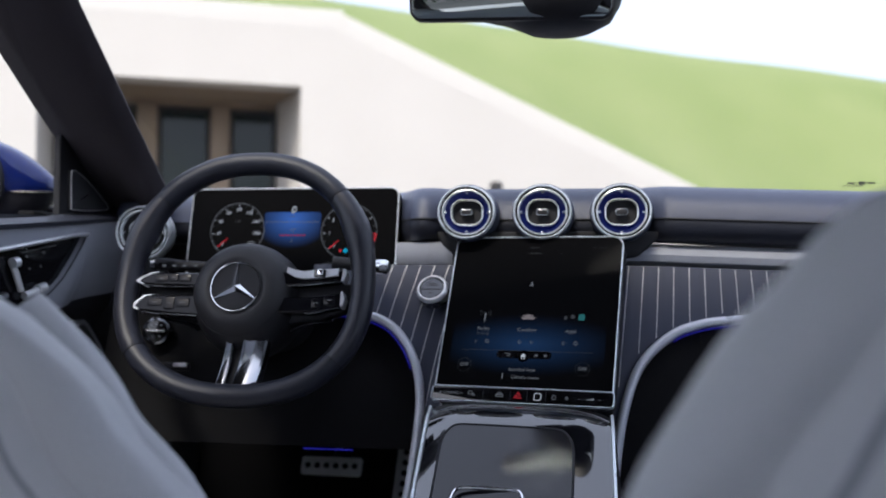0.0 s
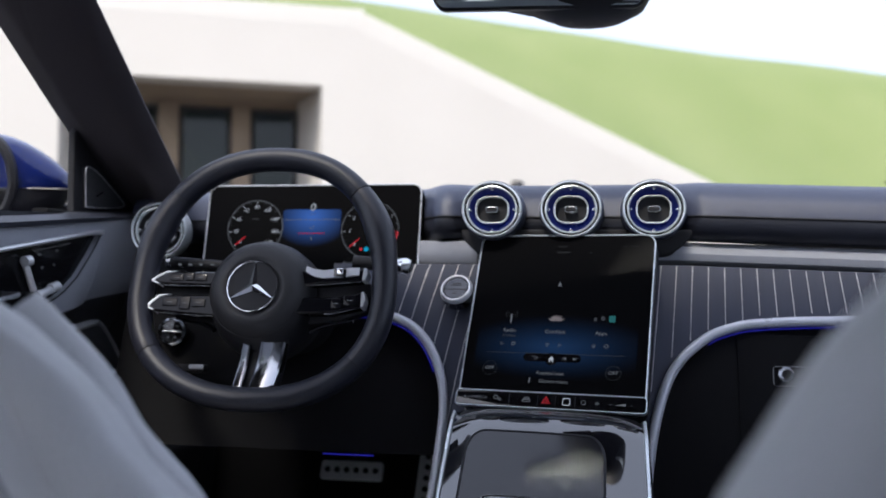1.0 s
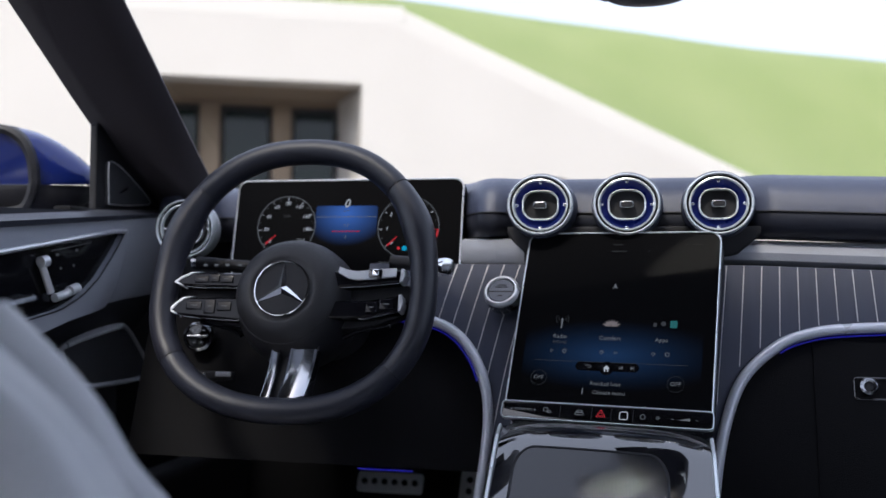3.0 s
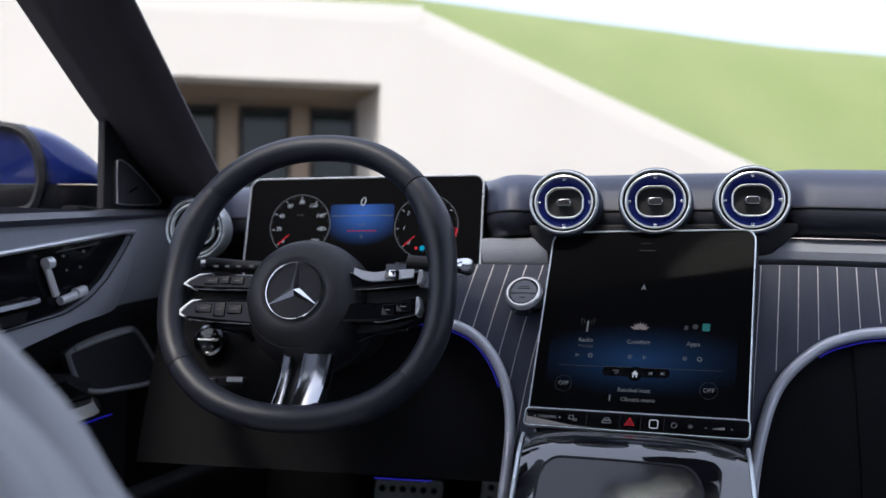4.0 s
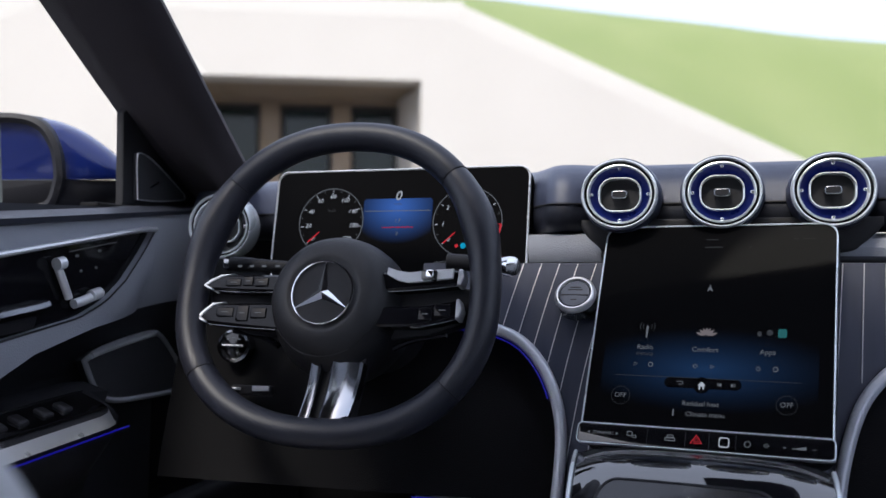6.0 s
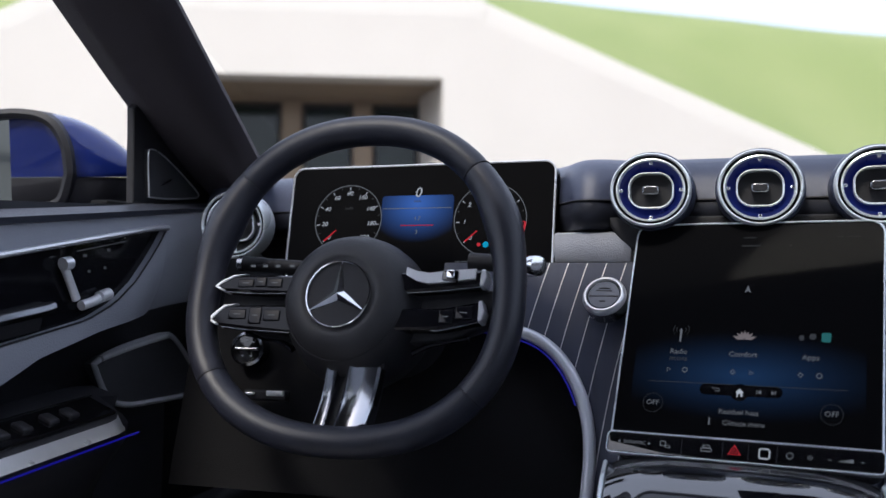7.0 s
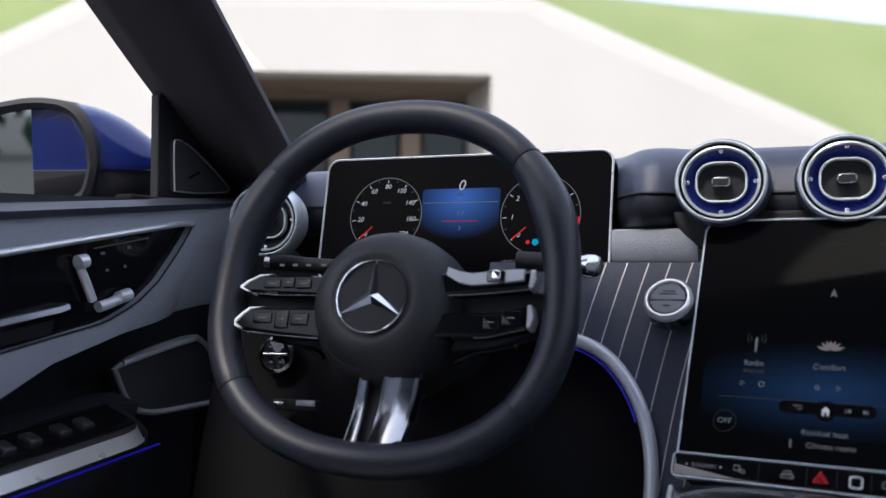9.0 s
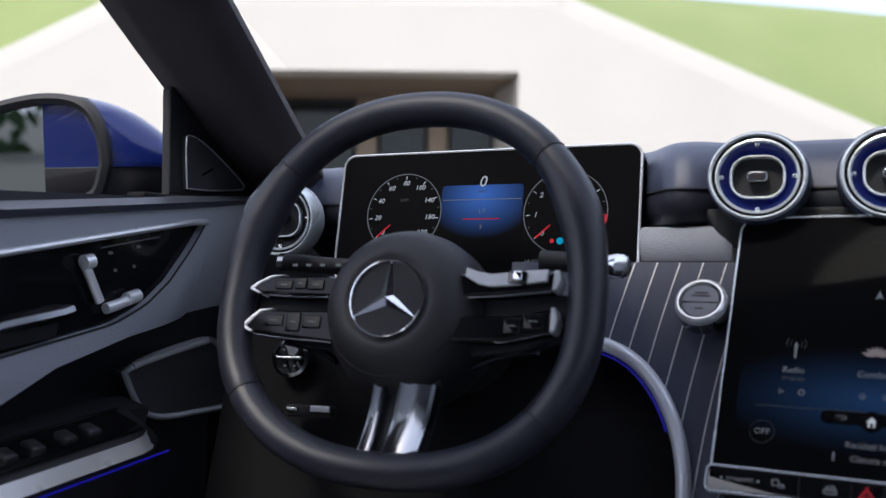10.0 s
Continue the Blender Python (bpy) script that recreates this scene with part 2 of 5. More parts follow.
def ring(o, width, z0, z1, bm=None):
    """A frame: outline o with a hole, width wide, from z0 to z1, its face slightly domed."""
    i = inset(o, width)
    h = inset(o, width / 2)
    rows = [[(x, y, z0) for x, y in o], [(x, y, z1 - 0.3 * width) for x, y in o], [(x, y, z1) for x, y in h], [(x, y, z1 - 0.3 * width) for x, y in i], [(x, y, z0) for x, y in i], [(x, y, z0) for x, y in o]]
    return sheet(rows, True, bm)


def lathe(profile, n=48, sx=1.0, sy=1.0, bm=None, caps=True):
    rows = [[(r * sx * math.cos(2 * math.pi * j / n), r * sy * math.sin(2 * math.pi * j / n), z) for j in range(n)] for r, z in profile]
    return sheet(rows, True, bm, caps)


def box(cx, cy, cz, w, d, h, bevel=0.0, bm=None, m=None):
    b = bm or bmesh.new()
    o = rrect(w, d, min(bevel, w / 2.01, d / 2.01) if bevel else 1e-5, 3 if bevel else 1, cx, cy)
    return prism(o, cz - h / 2, cz + h / 2, min(bevel, h / 2.01) if bevel else 0.0, b, m)


def circle(r, n=48, cx=0.0, cy=0.0):
    return [(cx + r * math.cos(2 * math.pi * i / n), cy + r * math.sin(2 * math.pi * i / n)) for i in range(n)]


def smooth_path(pts, n=8):
    """A smooth curve through the points."""
    p = [Vector(q) for q in pts]
    out = []
    for i in range(len(p) - 1):
        a, b, c, d = p[max(i - 1, 0)], p[i], p[i + 1], p[min(i + 2, len(p) - 1)]
        for j in range(n):
            t = j / n
            out.append(0.5 * (2 * b + (c - a) * t + (2 * a - 5 * b + 4 * c - d) * t * t + (3 * b - a - 3 * c + d) * t ** 3))
    return out + [p[-1]]


def lerp(x, table):
    """Reads a table of (key, value) pairs, keys rising, with straight lines between."""
    return float(np.interp(x, [k for k, _ in table], [v for _, v in table]))


def letters(text, size, x, y, z, material, parent, name="lettering", shear=0.0):
    """Words in the built-in font as a thin mesh, centred at x, y in the parent's plane."""
    c = bpy.data.curves.new(name, "FONT")
    c.body, c.size, c.align_x, c.align_y, c.extrude, c.shear, c.resolution_u = text, size, "CENTER", "CENTER", 0.0001, shear, 2
    tmp = new("tmp", c)
    me = bpy.data.meshes.new_from_object(tmp.evaluated_get(bpy.context.evaluated_depsgraph_get()))
    bpy.data.objects.remove(tmp)
    bpy.data.curves.remove(c)
    me.materials.clear()
    me.materials.append(material)
    ob = new(name, me)
    ob.parent = parent
    ob.matrix_local = Matrix.Translation((x, y, z))
    return ob


# ---------------------------------------------------------------- outside: ground, building, hill
FC, FA = Vector((-3.1, 10.08, 0)), radians(24)            # recess corner on the facade, and the facade's turn
FU, FN = Vector((math.cos(FA), math.sin(FA), 0)), Vector((-math.sin(FA), math.cos(FA), 0))
FACADE = Matrix(((FU.x, 0, -FN.x, FC.x), (FU.y, 0, -FN.y, FC.y), (0, 1, 0, 0), (0, 0, 0, 1)))   # x along, y up, z towards the car


def build_ground():
    bm = sheet([[(-400, -400, 0), (400, -400, 0)], [(-400, 500, 0), (400, 500, 0)]])
    solo("ground", bm, PAVING, "dry grey asphalt forecourt", "ground", kind="structure")


def wall_top(s):
    return lerp(s, [(-11.6, 0.0), (-3.9, 3.82), (0.47, 3.82), (9.9, 0.02)])


def build_hill():
    rows = []
    for i in range(46):
        w = 0.12 + 60 * (i / 45) ** 2
        r = []
        for j in range(90):
            s = -40 + 90 * j / 89
            base = wall_top(s) - 0.10 if -11.6 < s < 9.9 else -0.05
            crest = lerp(s, CREST)
            k = min(w / 9.0, 1.0)
            z = base + (crest - base) * (k * k * (3 - 2 * k)) if w < 9 else crest - 0.012 * (w - 9) ** 1.2
            z += 0.10 * noise.noise((s * 0.25, w * 0.25, 0)) * k
            r.append(FC + FU * s + FN * w + Vector((0, 0, z)))
        rows.append(r)
    return solo("hill", sheet(rows), GRASS, "sunlit mown grass hill behind the building", "hill", kind="structure")


CREST = [(-40, 6.6), (-12, 6.8), (-8, 6.7), (-3, 6.45), (0.0, 6.42), (2.2, 6.40), (5, 6.2), (8, 6.05), (11, 5.93), (15, 5.72), (30, 4.6), (50, 2.5)]


def build_building():
    b = thing("building", FACADE, "low cream rendered building cut into a grass hill", "building")
    # front wall: left, over the recess, right; the top edge slopes down on both sides
    RL, RR, LZ = -2.68, 0.0, 2.99
    def piece(name, o):
        part(name, prism(o, -0.35, 0.0), PLASTER, b, smooth=8)
    piece("wall", [(-11.5, 0.0), (RL, 0.0), (RL, LZ), (RL, 3.72), (-3.85, 3.72)])
    piece("wall", [(RL, LZ), (RR, LZ), (RR, 3.72), (RL, 3.72)])
    piece("wall", [(RR, 0.0), (9.5, 0.0), (0.40, 3.70), (RR, 3.70)])
    for p, q in (((-11.5, 0.0), (-3.95, 3.76)), ((-3.95, 3.76), (0.46, 3.76)), ((0.44, 3.72), (9.60, -0.03))):
        d = (Vector(q) - Vector(p)).normalized()
        nn = Vector((-d.y, d.x)) * 0.10
        o = [tuple(Vector(p) - nn), tuple(Vector(q) - nn), tuple(Vector(q) + nn), tuple(Vector(p) + nn)]
        part("coping", prism(o, -0.45, 0.003), COPING, b, "pale stone coping", smooth=8)
    # recess: soffit, cheeks, rear wall with dark glazing between tan piers
    D = -1.25
    part("soffit", box((RL + RR) / 2, LZ + 0.08, (D - 0.35) / 2, RR - RL + 0.3, 0.16, -D - 0.35 + 0.002), TAN, b, "tan soffit of the recess")
    part("cheek", slab([[(RR, y, -0.352), (RR - 0.15, y, D)] for y in (0.0, LZ)], 0.15, (1, 0, 0)), PLASTER, b, "splayed pale side of the recess")
    part("cheek", prism([(RL - 0.12, 0), (RL, 0), (RL, LZ), (RL - 0.12, LZ)], D, -0.352), PLASTER, b)
    part("rear_wall", prism([(RL, 2.93), (RR, 2.93), (RR, LZ), (RL, LZ)], D - 0.15, D), TAN, b)
    for x0, x1 in ((-1.77, -1.54), (-0.93, -0.71)):
        part("pier", prism([(x0, 0), (x1, 0), (x1, 2.93), (x0, 2.93)], D - 0.15, D + 0.05, 0.01), TAN, b, "tan stone pier")
    for x0, x1 in ((-2.68, -1.77), (-1.54, -0.93), (-0.71, -0.15)):
        w = part("window", ring([(x0, 0.02), (x1, 0.02), (x1, 2.92), (x0, 2.92)], 0.06, D - 0.12, D - 0.02), DARK_FRAME, b, "dark framed window", smooth=20)
        part("glass", prism([(x0 + 0.05, 0.07), (x1 - 0.05, 0.07), (x1 - 0.05, 2.87), (x0 + 0.05, 2.87)], D - 0.10, D - 0.08), DARK_GLASS, w)


def build_bollard():
    p = FC + FU * 2.05 - FN * 0.6
    b = thing("bollard", Matrix.Translation(p), "small dark post standing on the paving", "bollard")
    part("post", lathe([(0.05, 0.0), (0.05, 1.86)], 16), DARK_FRAME, b)
    part("cap", lathe([(0.07, 1.86), (0.075, 1.90), (0.06, 1.95), (0.02, 1.96)], 16), DARK_FRAME, b)


build_ground()
build_hill()
build_building()
build_bollard()


def build_hedge():
    """A loose belt of shrubs far behind the car: clumps of small leaves, uneven on top."""
    rng = random.Random(5)
    bm = bmesh.new()
    for i in range(5200):
        x = rng.uniform(-45, 45)
        top = 5.2 + 2.0 * noise.noise((x * 0.22, 0, 3)) + 0.8 * noise.noise((x * 0.8, 1, 3))
        p = Vector((x, -24 + rng.uniform(-1.6, 1.6), top * rng.random() ** 0.6))
        q = Euler((rng.uniform(0, 6.3), rng.uniform(0, 6.3), rng.uniform(0, 6.3))).to_matrix()
        s = rng.uniform(0.25, 0.5)
        v = [bm.verts.new(p + q @ Vector(c) * s) for c in ((-1, 0, 0), (0, -0.5, 0.12), (1, 0, 0), (0, 0.5, 0.12))]
        bm.faces.new(v)
    me = bpy.data.meshes.new("hedge")
    bm.to_mesh(me)
    bm.free()
    me.materials.append(HEDGE)
    tagged(new("hedge", me), "dark green belt of shrubs behind the car", "hedge", kind="stuff")


build_hedge()


# ---------------------------------------------------------------- car shell
def build_shell():
    car = thing("car_body", Matrix.Identity(4), "dark-lined cabin shell of a blue saloon car", "car body", kind="structure")
    # headliner with a skin of painted metal above it
    for nm, dz, mt in (("headliner", 0.0, LINER), ("roof_skin", 0.035, BLUE_PAINT)):
        rows = []
        for i in range(13):
            y = -1.15 + 2.24 * i / 12
            zc = 1.42 - 0.10 * ((y - 0.1) / 1.15) ** 2
            hw = 0.60 - 0.05 * abs(y - 0.2)
            rows.append([(hw * (j / 8 * 2 - 1), y, zc - 0.055 * abs(j / 8 * 2 - 1) ** 3 + dz) for j in range(9)])
        part(nm, slab(rows, 0.018, (0, 0, 1)), mt, car)
    # front pillars: inner trim with a raised rib
    for sx in (-1, 1):
        rows = []
        for i in range(15):
            k = i / 14
            y = 0.93 + 0.90 * k
            ze = 1.325 - 0.805 * (y - 1.2)
            if y < 1.08:
                ze = min(ze, 1.405)
            xi, xo = 0.594 + 0.008 * k, 0.726 - 0.02 * k
            rib = 0.5 * xi + 0.5 * xo
            zo = lerp(y, [(1.076, 1.395), (1.2, 1.298), (1.40, 1.150), (1.42, 1.138), (1.459, 1.108), (1.501, 1.080), (1.555, 1.047), (1.601, 1.025), (1.85, 0.91)])
            rows.append([(sx * (xi + 0.030), y + 0.06, ze + 0.010), (sx * (xi + 0.004), y + 0.012, ze + 0.001), (sx * (xi - 0.001), y, ze - 0.002), (sx * (xi + 0.010), y - 0.010, ze - 0.012), (sx * (rib - 0.02), y - 0.008, ze - 0.022), (sx * (rib + 0.016), y - 0.002, zo - 0.004), (sx * (xo - 0.012), y - 0.004, zo - 0.002), (sx * xo, y, zo), (sx * (xo + 0.034), y + 0.05, zo - 0.016), (sx * (rib + 0.03), y + 0.08, zo - 0.005)])
        part("front_pillar", sheet(rows, True, caps=True), LINER, car, "dark fabric-lined windscreen pillar", smooth=50)
        # centre and rear pillars behind the view, sills and rear wall
        part("centre_pillar", sheet([[(sx * a, y, z) for a, y in ((0.70 - t, 0.05), (0.76 - t, 0.05), (0.76 - t, 0.22), (0.70 - t, 0.22))] for z, t in ((0.35, 0.0), (0.97, 0.0), (1.38, 0.13))], True, caps=True), LINER, car)
        part("rear_pillar", sheet([[(sx * a, y + dy, z) for a, y in ((0.66 - t, -1.0), (0.74 - t, -1.0), (0.74 - t, -0.72), (0.66 - t, -0.72))] for z, t, dy in ((0.35, 0.0, 0), (0.97, 0.0, 0), (1.38, 0.12, 0.1))], True, caps=True), LINER, car)
        part("sill_side", box(sx * 0.80, 0.5, 0.40, 0.10, 3.4, 0.36, 0.02), SOFT_BLACK, car)
        # painted outer flanks
        rows = [[(sx * x, y, z) for y in np.linspace(-1.6, 1.60, 17)] for x, z in ((0.86, 0.22), (0.885, 0.45), (0.885, 0.70), (0.865, 0.85), (0.835, 0.925), (0.79, 0.945))]
        part("flank", slab(rows, 0.012, (-sx, 0, 0)), BLUE_PAINT, car, "glossy blue painted flank")
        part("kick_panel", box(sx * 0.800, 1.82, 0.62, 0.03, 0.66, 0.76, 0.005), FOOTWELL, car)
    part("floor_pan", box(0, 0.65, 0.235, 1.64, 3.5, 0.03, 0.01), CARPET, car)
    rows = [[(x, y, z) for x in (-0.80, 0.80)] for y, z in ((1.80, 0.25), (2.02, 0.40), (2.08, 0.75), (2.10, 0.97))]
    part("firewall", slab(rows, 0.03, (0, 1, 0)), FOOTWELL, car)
    # Unseen rear wall, given pale seat leather to bounce light forward.
    rows = [[(x, y, z) for x in (-0.70, 0.70)] for y, z in ((-0.72, 0.25), (-0.92, 0.92), (-1.25, 0.96))]
    part("rear_bounce_wall", slab(rows, 0.04, (0, -1, -0.3)), SEAT_LEATHER, car, "unseen rear bench back, light grey leather to bounce light")
    # clip on the left pillar
    part("pillar_clip", prism(rrect(0.012, 0.034, 0.005, 4), 0, 0.004, 0.0015, m=pose(-0.609, 1.222, 1.300, 60, 0, 12)), DARK_CHROME, car, "small grey pillar cap")


def build_windscreen():
    rows = []
    for i in range(9):
        k = i / 8
        y0, z0 = 1.00 + 1.03 * k, 1.42 - 0.415 * k - 0.02 * k * k
        rows.append([(x, y0 + 0.10 * (1 - (x / 0.62) ** 2) * k * 0.6, z0 + 0.03 * (1 - (x / 0.62) ** 2)) for x in np.linspace(-0.67, 0.67, 13)])
    ob = solo("windscreen", slab(rows, 0.004, (0, 0.6, 0.8)), GLASS, "clear curved car windscreen", "windscreen", kind="structure")
    ob.visible_shadow = False
    for i, (dx, w, h) in enumerate(((0, 0.012, 0.0025), (0.014, 0.010, 0.005), (0.027, 0.012, 0.0025), (0.0, 0.030, 0.0012))):
        bm = prism(rrect(w, h, 0.0005, 2), 0, 0.0004, m=pose(0.445 + dx, 1.607, 1.0425 - (0.004 if i == 3 else 0), 88, 0, 0))
        solo("windscreen_mark", bm, SOFT_BLACK, "tiny dark printed mark on the windscreen glass", "glass marking", kind="structure")


# ---------------------------------------------------------------- dashboard
def droop(x):
    return -0.034 * max(x - 0.15, 0)


def dec_y(z):
    return lerp(z, [(0.45, 1.33), (0.60, 1.372), (0.70, 1.398), (0.80, 1.430), (0.86, 1.452), (0.918, 1.473), (1.0, 1.48)])


ARC_L = [(-0.330, 0.852), (-0.285, 0.853), (-0.243, 0.847), (-0.210, 0.834), (-0.185, 0.810), (-0.168, 0.778), (-0.160, 0.742), (-0.160, 0.700), (-0.166, 0.640), (-0.176, 0.570)]
ARC_R = [(0.690, 0.862), (0.520, 0.862), (0.334, 0.855), (0.245, 0.848), (0.205, 0.840), (0.171, 0.824), (0.133, 0.786), (0.112, 0.731), (0.100, 0.661), (0.094, 0.580)]


def arc_xyz(a, lift=0.0, shift=0.0):
    pts = smooth_path([(x, 0, z) for x, z in a], 6)
    return [Vector((p.x, dec_y(p.z) - lift, p.z + shift + droop(p.x))) for p in pts]


def arc_x(a, z):
    t = sorted((q, x) for x, q in a)
    return lerp(z, t)


def lean(z):
    """The pinstripes beside the display lean towards the driver as they run down."""
    return -0.30 * (0.918 - z) + 0.45 * (0.918 - z) ** 2


def build_dash():
    d = thing("dashboard", Matrix.Identity(4), "dark blue-black leather dashboard with grey band and pinstriped trim", "dashboard")
    xs = [-0.70 + 1.40 * i / 160 for i in range(161)]
    def back(x):
        k = min(max((-0.176 - x) / 0.055, 0), 1)
        return 0.10 * max(abs(x) - 0.45, 0) ** 1.5 * 3 + 0.075 * k * k * (3 - 2 * k) + 0.028 * min(max((0.166 - abs(x - 0.004)) / 0.032, 0), 1)
    def strip(profile):
        return [[(x, y + back(x) * min(max((1.75 - y) / 0.15, 0), 1), z + droop(x)) for x in xs] for y, z in profile]
    upper = [(2.02, 0.985), (1.85, 1.003), (1.70, 1.020), (1.60, 1.030), (1.555, 1.0345), (1.525, 1.033), (1.500, 1.026), (1.484, 1.016), (1.474, 1.001), (1.470, 0.985)]
    part("upper_pad", slab(strip(upper), 0.012, (0, 0.7, -0.7)), DASH_SKIN, d, "dark leather upper pad")
    lower = [(1.471, 0.9825), (1.469, 0.974), (1.473, 0.963), (1.484, 0.954), (1.500, 0.951)]
    part("lower_pad", slab(strip(lower), 0.012, (0, 1, 0)), BLACK_LEATHER, d)
    path = [Vector((x, 1.4695 + back(x), 0.9838 + droop(x))) for x in xs]
    part("seam", tube(path, 0.0011, 6), SOFT_BLACK, d)
    band = [(1.500, 0.950), (1.484, 0.9485), (1.474, 0.943), (1.470, 0.934), (1.472, 0.925), (1.480, 0.919), (1.500, 0.917)]
    flat = [(1.500, 0.952), (1.482, 0.951), (1.474, 0.949), (1.473, 0.940), (1.473, 0.928), (1.478, 0.919), (1.500, 0.917)]
    for x0, x1 in ((-0.212, -0.128), (0.105, 0.70)):
        k = [x0 + (x1 - x0) * i / 30 for i in range(31)]
        rows = [[(x, y + (0.014 if x > 0 else 0.008 + 0.30 * max(-0.165 - x, 0)) + 0.10 * max(abs(x) - 0.45, 0) ** 1.5 * 3, z + droop(x)) for x in k] for y, z in (band if x0 > 0 else flat)]
        part("leather_band", slab(rows, 0.006, (0, 1, 0)), GREY_LEATHER, d, "grey leather band")
    # black carrier behind the vents, scalloped under each
    for x in (-0.105, 0.001, 0.109):
        bm = lathe([(0.0432, -0.07), (0.0432, -0.02), (0.0434, 0.0), (0.0428, 0.008), (0.0418, 0.012), (0.0402, 0.011)], 48, caps=False)
        ob = part("vent_housing", bm, DASH_SKIN, d)
        ob.matrix_local = pose(x, 1.473, 0.9912, 88, 0, 0) @ Matrix.Diagonal((1, 0.94, 1, 1))
    o = smooth_path([(-0.150, 0.957, 0), (-0.135, 0.938, 0), (-0.110, 0.928, 0), (0.0, 0.926, 0), (0.115, 0.928, 0), (0.140, 0.938, 0), (0.160, 0.957, 0)], 5)
    out = [(p.x, p.y) for p in o] + [(0.160, 0.966), (-0.150, 0.966)]
    part("vent_carrier", prism(out, -0.04, 0.006, 0.004, m=pose(0, 1.486, 0, 90, 0, 0)), SOFT_BLACK, d)
    # decor panels, bounded by the curved lower borders
    zs = [0.575 + (0.918 - 0.575) * i / 48 for i in range(49)]
    for nm, side in (("decor_panel", -1), ("decor_panel", 1)):
        rows = []
        for z in zs:
            if side < 0:
                a = arc_x(ARC_L, z) if z < 0.8525 else -0.33
                b = -0.075
            else:
                a = 0.055
                b = arc_x(ARC_R, z) if z < 0.8615 else 0.69
            rows.append([(a + (b - a) * i / 24, dec_y(z), z + droop(a + (b - a) * i / 24)) for i in range(25)])
        part(nm, slab(rows, 0.012, (0, 1, 0)), DECOR, d, "dark open-pore wood trim with fine pale pinstripes")
    for i in range(26):
        x = 0.119 + 0.0202 * (i - 1)
        zb = 0.58
        if x > 0.097:
            zb = next((z for z in zs if (arc_x(ARC_R, z) if z < 0.8615 else 0.69) > x), 0.88)
        if x < 0.69:
            fan = 0.88 * (x - 0.224)
            pts = [(x + fan * (0.918 - z), dec_y(z) - 0.0004, z + droop(x)) for z in np.linspace(zb + 0.004, 0.9175, 12)]
            pts = [q for q in pts if q[2] > 0.8615 or q[0] < arc_x(ARC_R, q[2]) - 0.002]
            if len(pts) < 3:
                continue
            part("pinstripe", slab([[(px - 0.0005, py, pz), (px + 0.0005, py, pz)] for px, py, pz in pts], 0.0006, (0, -1, 0)), STRIPE, d)
    for i in range(10):
        x = -0.2525 + 0.0202 * i
        # the border turns back under at the console: stay right of it
        zb = max([z for z in zs if z < 0.8525 and arc_x(ARC_L, z) > x + lean(z)] + [0.60])
        pts = [(x + lean(z), dec_y(z) - 0.0004, z) for z in np.linspace(zb + 0.003, 0.9175, 16) if x + lean(z) > arc_x(ARC_L, z) + 0.003 or z > 0.8525]
        if len(pts) < 3:
            continue
        part("pinstripe", slab([[(px - 0.0005, py, pz), (px + 0.0005, py, pz)] for px, py, pz in pts], 0.0006, (0, -1, 0)), STRIPE, d)
    # rolled borders with the thin blue light under them
    for a, s in ((ARC_L, 1), (ARC_R, 1)):
        part("rolled_border", tube(arc_xyz(a, 0.005), 0.0064, 14), BORDER, d, "silver-grey rolled leather border")
        inner = []
        pts = arc_xyz(a, 0.008)
        for i, p in enumerate(pts):
            t = (pts[min(i + 1, len(pts) - 1)] - pts[max(i - 1, 0)]).normalized()
            nn = Vector((-t.z, 0, t.x)) * (-1 if a is ARC_L else 1)
            inner.append(p + (nn if (nn.z < 0.05) else -nn) * 0.0082)
        part("light_strip", tube(inner[:len(inner) - 24], 0.0009, 6), BLUE_LINE, d, "thin blue ambient light strip")
    # knee panel behind the wheel, and the glovebox
    rows = []
    for z in [0.665 + 0.187 * i / 16 for i in range(17)]:
        a, b = -0.645, arc_x(ARC_L, z)
        b = b if z < 0.8525 else -0.30
        rows.append([(a + (b - a) * i / 20, dec_y(z) + 0.03, z) for i in range(21)])
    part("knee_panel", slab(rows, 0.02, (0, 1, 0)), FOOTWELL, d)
    rows = []
    for z in [0.42 + 0.436 * i / 20 for i in range(21)]:
        a, b = (arc_x(ARC_R, z) if z > 0.58 else 0.094), 0.69
        rows.append([(a + (b - a) * i / 20, dec_y(z) + 0.006 + 0.03 * max((0.62 - z) / 0.2, 0), z + droop(a + (b - a) * i / 20)) for i in range(21)])
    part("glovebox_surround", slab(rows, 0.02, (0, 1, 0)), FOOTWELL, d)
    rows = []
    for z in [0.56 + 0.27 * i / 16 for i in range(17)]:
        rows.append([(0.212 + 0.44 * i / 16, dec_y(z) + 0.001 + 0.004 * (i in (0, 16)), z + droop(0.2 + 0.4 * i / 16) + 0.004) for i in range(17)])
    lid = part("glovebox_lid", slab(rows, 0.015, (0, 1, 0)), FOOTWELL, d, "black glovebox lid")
    m = pose(0.295, dec_y(0.785) - 0.001, 0.780, 72, 0, 0)
    part("latch_recess", ring(rrect(0.085, 0.026, 0.004, 4), 0.002, -0.001, 0.0015), PIANO, lid).matrix_local = m
    part("lock", lathe([(0.0095, 0.0), (0.0095, 0.003), (0.0080, 0.004), (0.0055, 0.0036), (0.0050, 0.001)], 24, caps=False), DARK_CHROME, lid, "grey metal glovebox lock").matrix_local = pose(0.268, dec_y(0.785) - 0.001, 0.782, 72, 0, 0)
